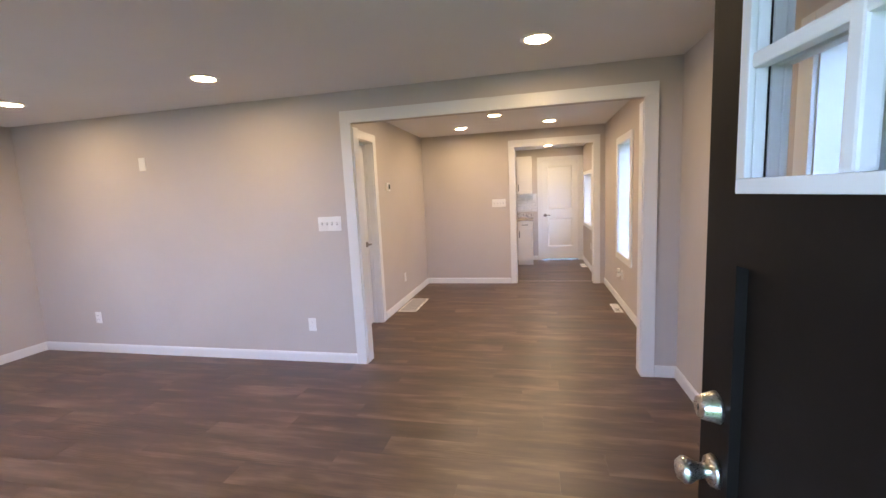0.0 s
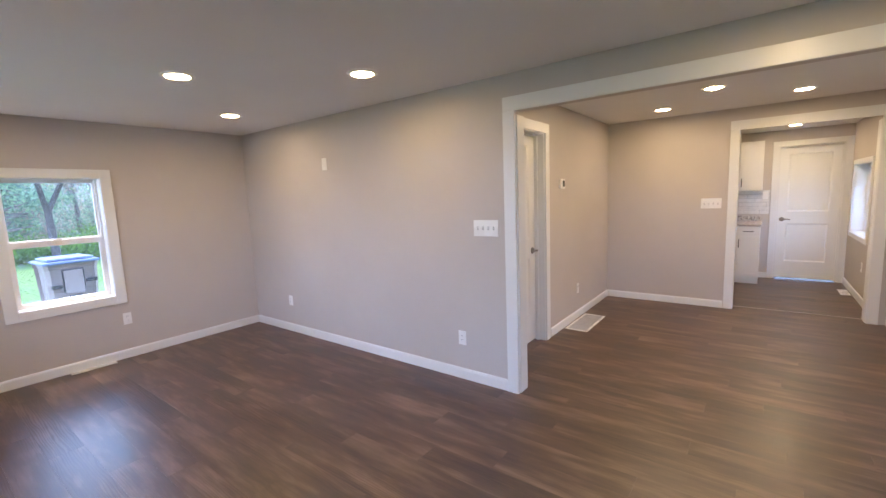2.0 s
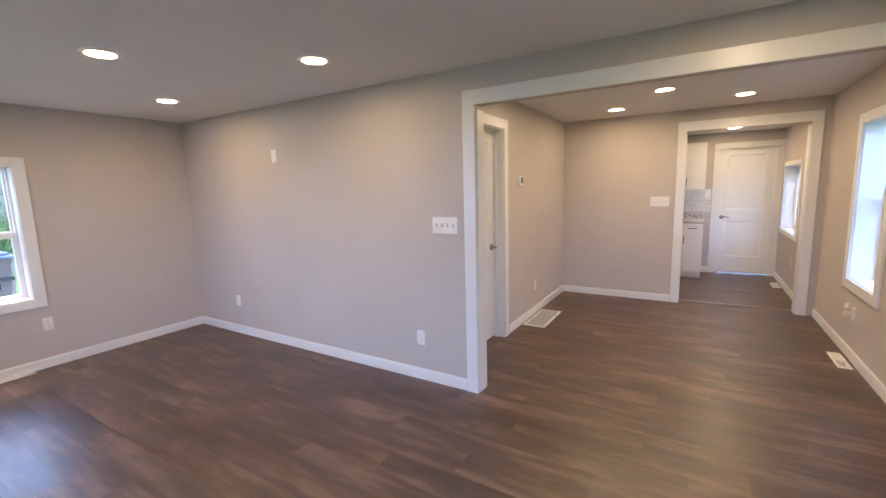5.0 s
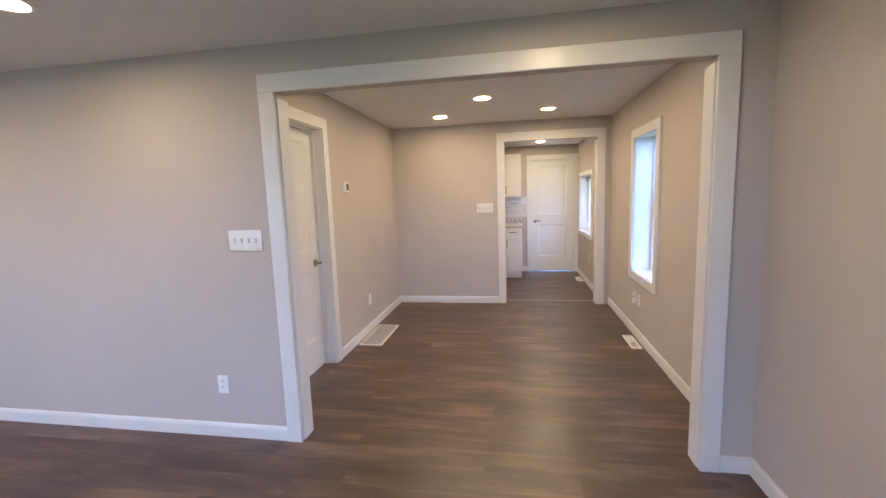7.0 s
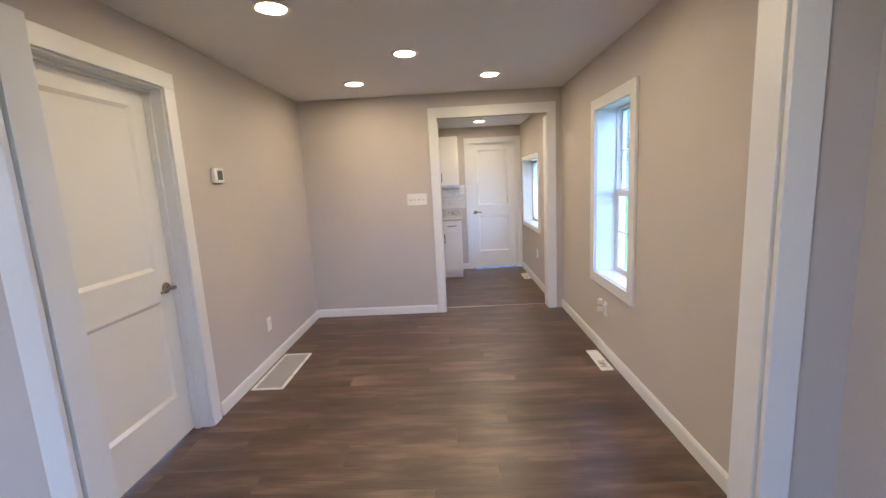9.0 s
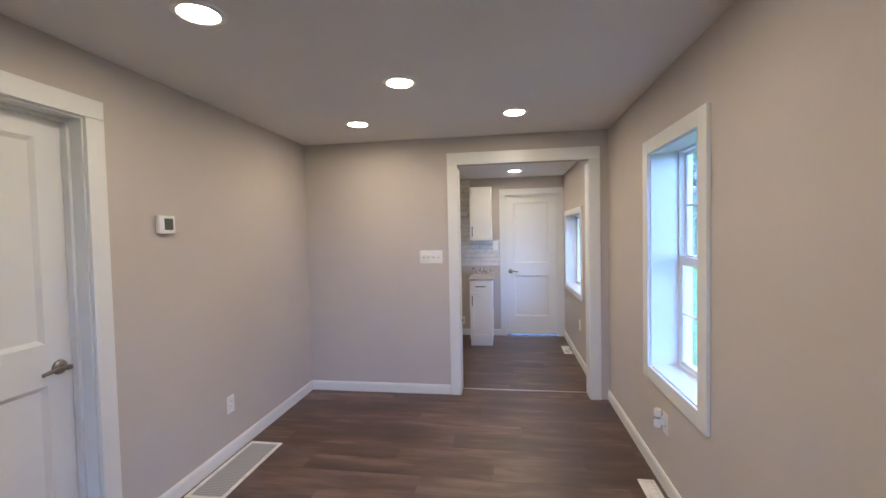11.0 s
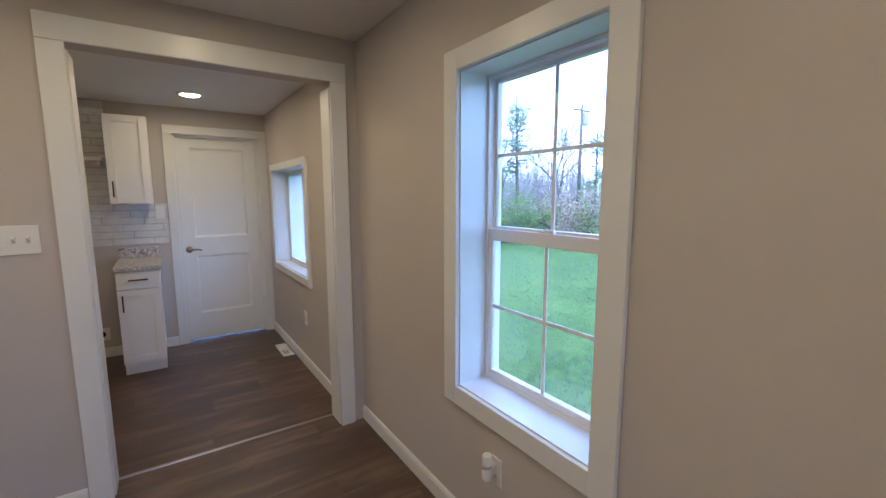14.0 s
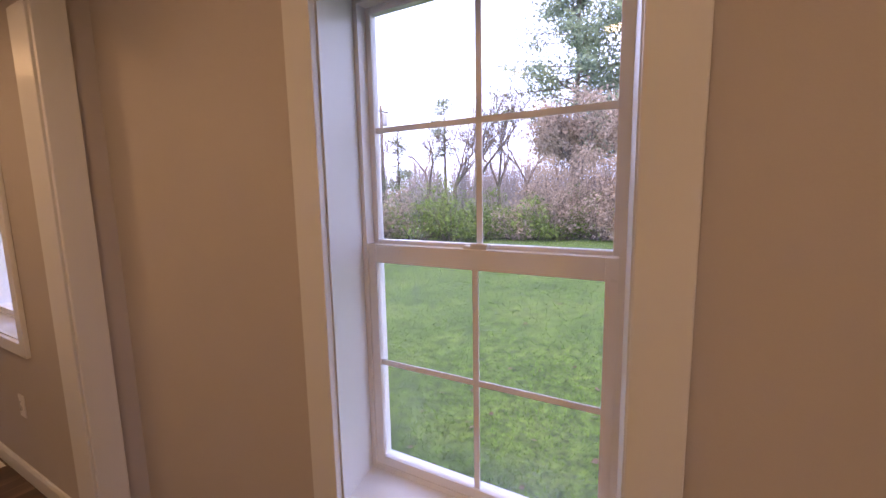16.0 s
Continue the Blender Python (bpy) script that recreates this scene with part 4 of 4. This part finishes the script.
hr = random.Random(3)
az = -14.0
while az < 63:
    d = 15.9 + hr.uniform(-0.3, 1.2)
    x, y = polar(az, d)
    shrub(x, y, hr.uniform(1.0, 1.6), hr.uniform(1.3, 2.1) + (0.6 if az > 28 else 0), hr.randint(0, 9999), M_HEDGE if hr.random() < 0.8 else M_SPRING, "leafy green hedge shrub at the edge of the lawn")
    az += hr.uniform(2.2, 3.2)


def woods(name, a0, a1, d0, d1, n, seed, top, label):
    """Far woods: a deep belt of thin stems and twigs, too many to count."""
    r = random.Random(seed)
    vs, fs = [], []
    for _ in range(n):
        x, y = polar(r.uniform(a0, a1), r.uniform(d0, d1))
        p = Vector((x, y, GZ - 0.1))
        hgt = top * r.uniform(0.45, 1.0)
        for _ in range(5):
            q = p + Vector((r.uniform(-0.9, 0.9), r.uniform(-0.9, 0.9), hgt * r.uniform(0.5, 1.0)))
            m = p.lerp(q, r.uniform(0.2, 0.4))
            limb(vs, fs, p, q, 0.05, 0.012, 3)
            for _ in range(5):
                c = p.lerp(q, r.uniform(0.3, 1.0))
                limb(vs, fs, c, c + Vector((r.uniform(-1.2, 1.2), r.uniform(-1.2, 1.2), r.uniform(0.2, 1.4))), 0.02, 0.006, 3)
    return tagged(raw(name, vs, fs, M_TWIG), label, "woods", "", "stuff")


# distance haze is put into the colour: paler and more lilac than M_BARK
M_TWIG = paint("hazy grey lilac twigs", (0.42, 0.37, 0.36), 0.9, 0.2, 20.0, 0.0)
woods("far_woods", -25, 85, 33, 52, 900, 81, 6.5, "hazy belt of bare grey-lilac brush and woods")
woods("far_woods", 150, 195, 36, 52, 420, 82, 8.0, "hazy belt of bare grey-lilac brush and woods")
for az, d, w, h, sd in ((14.5, 16.2, 1.1, 3.6, 11), (12.0, 16.8, 1.5, 4.6, 12), (9.0, 16.2, 1.4, 4.2, 13), (6.5, 17.0, 1.5, 5.0, 14), (3.0, 16.4, 1.4, 4.2, 15), (-1.0, 16.8, 1.5, 4.6, 16), (16.8, 18.0, 1.0, 3.8, 17)):
    shrub(*polar(az, d), w, h, sd, M_SPRING, "tall tangled shrub with tan-pink spring buds", 30)
for az, d, h, sd in ((11.0, 20.0, 6.2, 21), (15.0, 21.5, 5.2, 22), (5.5, 20.5, 6.5, 23), (-4.0, 21.0, 6.0, 26)):
    tree("budding_tree", *polar(az, d), h, sd, M_SPRING, 14, 0.27, 0.09, "small tree with tan-pink spring buds and fine twigs", 6, 0.8, 0.0, 0.11)
for az, d, h, sd in ((25.3, 26, 8.2, 31), (28.0, 29, 8.0, 32), (22.0, 31, 8.0, 33), (31.5, 30, 7.2, 34), (40.0, 30, 6.5, 35), (18.0, 34, 9.0, 36), (48.0, 33, 8.0, 37)):
    tree("bare_tree", *polar(az, d), h, sd, M_BARK, 0, 0, 0, "bare leafless tree with grey forking branches", 7, 0.62, 0.12, 0.15)
for az, d, h, b, sd, wd in ((12.5, 25.0, 13.5, 0.26, 41, 0.42), (5.0, 28.0, 15.5, 0.25, 42, 0.38), (45.5, 30.0, 9.3, 0.35, 43, 0.2), (35.5, 31.0, 6.6, 0.3, 44, 0.2), (29.2, 33.0, 9.2, 0.5, 45, 0.17), (54.0, 27.0, 8.5, 0.2, 46, 0.28), (60.0, 29.0, 10.5, 0.18, 47, 0.28), (66.0, 31.0, 9.0, 0.2, 48, 0.28), (-6.0, 28.0, 14.0, 0.2, 49, 0.26)):
    pine(*polar(az, d), h, sd, b, "tall pine with ragged blue-green boughs", wd, -0.30 if wd > 0.2 else 0.06)

px, py = polar(37.6, 31)
pole = thing("utility_pole", pose(px, py, GZ), "grey wooden utility pole with transformer", "utility pole")
part("post", lathe([(0.14, -0.1), (0.10, 8.0)], 10), M_BARK, pole)
part("transformer", lathe([(0.0, 6.6), (0.22, 6.6), (0.24, 6.7), (0.24, 7.4), (0.2, 7.5), (0.0, 7.52)], 16, "z", (0.36, 0, 0)), M_GRILLE, pole)
part("cross_arm", box(-0.9, -0.05, 7.55, 0.9, 0.05, 7.65), M_BARK, pole)


def far_house():
    x, y = polar(69, 34)
    hs = thing("neighbour_house", pose(x, y, GZ, 0, 0, -20), "distant pale blue house with white trim and gable", "house")
    part("wall", box(-4, -3, 0, 4, 3, 2.9), paint("pale blue siding", (0.34, 0.42, 0.52), 0.6, 0.05), hs)
    bm = bmesh.new()
    vs = [bm.verts.new(p) for p in ((-4.3, -3.4, 2.85), (4.3, -3.4, 2.85), (4.3, 3.4, 2.85), (-4.3, 3.4, 2.85), (-4.3, 0, 4.9), (4.3, 0, 4.9))]
    for f in ((0, 1, 5, 4), (2, 3, 4, 5), (0, 4, 3), (1, 2, 5), (0, 1, 2, 3)):
        bm.faces.new([vs[i] for i in f])
    part("roof", bm, paint("grey roof shingle", (0.09, 0.09, 0.10), 0.8, 0.15), hs)
    for x0 in (-2.8, -0.4, 1.9):
        w = part("window", box(x0, -3.05, 1.0, x0 + 0.95, -3.005, 2.3), M_TRIM, hs)
        part("pane", box(x0 + 0.08, -3.06, 1.08, x0 + 0.87, -3.052, 2.22), M_SCREEN, w)


far_house()

M_BARKDARK = paint("dark brown bark", (0.06, 0.047, 0.04), 0.9, 0.3, 30.0, 0.01, 0.0, 6.0)
# left of the house: the bin, and a thicket with trees behind it
for x, y, h, sd in ((-15.0, 4.07, 7.0, 62), (-16, 0.4, 6.5, 64), (-21, 8.8, 9.0, 66)):
    tree("bare_tree", x, y, h, sd, M_BARK, 0, 0, 0, "bare leafless tree with dark forking branches", 7, 0.62, 0.1, 0.13, M_BARKDARK)
for x, y, h, sd in ((-18.5, 6.9, 6.0, 61), (-23, 6.4, 9.0, 63), (-26, 4.2, 10.0, 65)):
    tree("budding_tree", x, y, h, sd, M_SPRING, 11, 0.30, 0.10, "small tree with tan-pink spring buds and fine twigs", 6, 0.75, 0.0, 0.12)
for k in range(16):
    shrub(-23 - 3.5 * (k % 3) + hr.uniform(-0.8, 0.8), 0.5 + k * 0.72, 1.5, hr.uniform(3.4, 5.2), 500 + k, (M_HEDGE, M_PINE, M_SPRING, M_PINE)[k % 4], "tall dense thicket shrub behind the lawn", 34)
for k in range(9):
    shrub(-19.5 + hr.uniform(-0.8, 0.8), -1 + k * 1.35, 1.2, 1.3, 700 + k, M_HEDGE, "leafy green hedge shrub at the edge of the lawn")
for x, y, h, sd in ((-21, 3.7, 8, 73), (-38, 1.0, 9, 71), (-40, 9.5, 10, 72)):
    pine(x, y, h, sd, 0.12, "tall pine with ragged blue-green boughs", 0.27)


def wheelie_bin():
    b = thing("wheelie_bin", pose(-8.0, 2.92, GZ, 0, 0, 93), "large taupe wheeled rubbish bin with grey-blue lid", "rubbish bin")
    W, D, H = 0.345, 0.36, 1.0
    bm = bmesh.new()
    rings = []
    for z, k in ((0.04, 0.86), (0.06, 0.89), (0.55, 0.94), (0.56, 0.955), (0.92, 0.99), (0.93, 1.03), (1.0, 1.04)):
        ring = []
        for sx, sy in ((-1, -1), (1, -1), (1, 1), (-1, 1)):
            for q in (0, 1):
                cx = sx * (W * k - (0.05 if (q == 0) == (sx * sy > 0) else 0))
                cy = sy * (D * k - (0.05 if (q == 0) != (sx * sy > 0) else 0))
                ring.append(bm.verts.new((cx, cy, z)))
        rings.append(ring)
    for a, c in zip(rings, rings[1:]):
        for i in range(8):
            bm.faces.new((a[i], a[(i + 1) % 8], c[(i + 1) % 8], c[i]))
    bm.faces.new(rings[0])
    bm.faces.new(list(reversed(rings[-1])))
    bmesh.ops.recalc_face_normals(bm, faces=list(bm.faces))
    part("body", bm, M_BINTAN, b)
    # raised black border drawn for the shade in the recess round the panel
    part("groove_shade", box(-0.145, -D * 0.97 - 0.011, 0.52, 0.145, -D * 0.9, 0.91, 0.01), M_RUBBER, b, "dark border standing in for the shaded panel recess")
    part("front_panel", box(-0.127, -D * 0.97 - 0.016, 0.50, 0.127, -D * 0.9, 0.893, 0.01), M_BINTAN, b)
    part("grip", box(-0.3, -D * 0.96 - 0.03, 0.60, -0.16, -D * 0.9, 0.66, 0.01), M_RUBBER, b)
    part("grip", box(0.16, -D * 0.96 - 0.03, 0.66, 0.31, -D * 0.9, 0.72, 0.01), M_RUBBER, b)
    part("badge", box(-0.08, -D * 0.97 - 0.018, 0.40, 0.08, -D * 0.9, 0.47, 0.004), M_RUBBER, b)
    lid = bmesh.new()
    bx(lid, -W * 1.08, -D * 1.1, 1.0, W * 1.08, D * 1.06, 1.05, 0.02)
    bx(lid, -W * 0.9, -D * 0.92, 1.05, W * 0.9, D * 0.9, 1.10, 0.03)
    part("lid", lid, M_BINLID, b, "grey-blue bin lid")
    for s in (-1, 1):
        part("wheel", lathe([(0.0, -0.03), (0.13, -0.03), (0.13, 0.03), (0.0, 0.03)], 20, "x", (s * 0.31, D * 0.8, 0.13)), M_RUBBER, b)
    part("handle_bar", lathe([(0.018, -0.26), (0.018, 0.26)], 12, "x", (0, D * 1.16, 0.99)), M_BINTAN, b)


wheelie_bin()


# ---------------------------------------------------------------- kitchen tiles
bk = bmesh.new()
bx(bk, 0.30, YE - 0.004, 1.008, 1.232, YE - 0.0005, ZK - 0.001)
bx(bk, 1.232, YE - 0.004, 1.008, 1.634, YE - 0.0005, 1.384)
splash = part("tile_backsplash", bk, M_GROUT)
tagged(splash, "narrow glossy white tiles with grey grout behind cabinets", "backsplash", "", "structure")
tile_cache = {}
TH, TL, GAP = 0.0625, 0.305, 0.003
tr = random.Random(8)
row = 0
z = 1.009
while z + TH < ZK:
    xe = 1.633 if z + TH < 1.386 else 1.231
    x = 0.301 - TL * ((row * 0.37 + tr.uniform(0, 0.15)) % 1.0)
    while x < xe:
        a, b = max(x, 0.301), min(x + TL, xe)
        if b - a > 0.02:
            key = round(b - a, 3)
            if key not in tile_cache:
                w, h, e = key - GAP, TH - GAP, 0.002
                vs = [(0, 0, 0), (w, 0, 0), (w, 0, h), (0, 0, h), (e, -0.005, e), (w - e, -0.005, e), (w - e, -0.005, h - e), (e, -0.005, h - e)]
                fs = [(0, 1, 5, 4), (1, 2, 6, 5), (2, 3, 7, 6), (3, 0, 4, 7), (4, 5, 6, 7), (3, 2, 1, 0)]
                me = bpy.data.meshes.new("tile")
                me.from_pydata(vs, [], fs)
                me.materials.append(M_TILE)
                tile_cache[key] = me
            o = new("tile", tile_cache[key])
            o.location = (a + GAP / 2, YE - 0.004 + tr.uniform(-0.0006, 0.0), z)
            o.parent = splash
        x += TL
    z += TH
    row += 1


# ---------------------------------------------------------------- floor planks
floor = part("floor", box(OUT_L, OUT_F + 0.01, -0.3, OUT_R, OUT_E, -0.0085), M_SUBFLOOR)
tagged(floor, "dark brown wood-look vinyl plank floor", "floor", "", "structure")
plank_cache = {}


def plank(x0, y0, x1, y1):
    key = (round(x1 - x0, 3), round(y1 - y0, 3))
    if key not in plank_cache:
        w, h = key
        c, e = 0.0004, 0.0001
        vs = [(e, e, -0.008), (w - e, e, -0.008), (w - e, h - e, -0.008), (e, h - e, -0.008),
              (e, e, -c), (w - e, e, -c), (w - e, h - e, -c), (e, h - e, -c),
              (c, c, 0), (w - c, c, 0), (w - c, h - c, 0), (c, h - c, 0)]
        fs = [(3, 2, 1, 0), (8, 9, 10, 11)] + [(i, (i + 1) % 4, 4 + (i + 1) % 4, 4 + i) for i in range(4)] + [(4 + i, 4 + (i + 1) % 4, 8 + (i + 1) % 4, 8 + i) for i in range(4)]
        me = bpy.data.meshes.new("plank")
        me.from_pydata(vs, [], fs)
        me.materials.append(M_PLANK)
        plank_cache[key] = me
    ob = new("plank", plank_cache[key])
    ob.location = (x0, y0, 0)
    ob.parent = floor


rows_rng = random.Random(11)
PW, PL = 0.178, 1.22
zones = [(XL, YF, XR, YP), (XDL - 0.135, 4.262, XDL, 5.028), (LO[0], YP, LO[1], YD), (XDL, YD, XR, YK0), (KO[0], YK0, KO[1], 7.315), (KO[0], 7.33, KO[1], YK1 + 0.008), (XDL, YK1 + 0.008, XK, YE)]
row_y, k = YF, 0
while row_y < YE:
    start = -4.9 + PL * ((k * 0.37 + rows_rng.uniform(-0.12, 0.12)) % 1.0)
    for zx0, zy0, zx1, zy1 in zones:
        y0, y1 = max(row_y, zy0), min(row_y + PW, zy1)
        if y1 - y0 < 0.004:
            continue
        x = start
        while x < zx1:
            a, b = max(x, zx0), min(x + PL, zx1)
            if b - a > 0.02:
                plank(a, y0, b, y1)
            x += PL
    row_y += PW
    k += 1
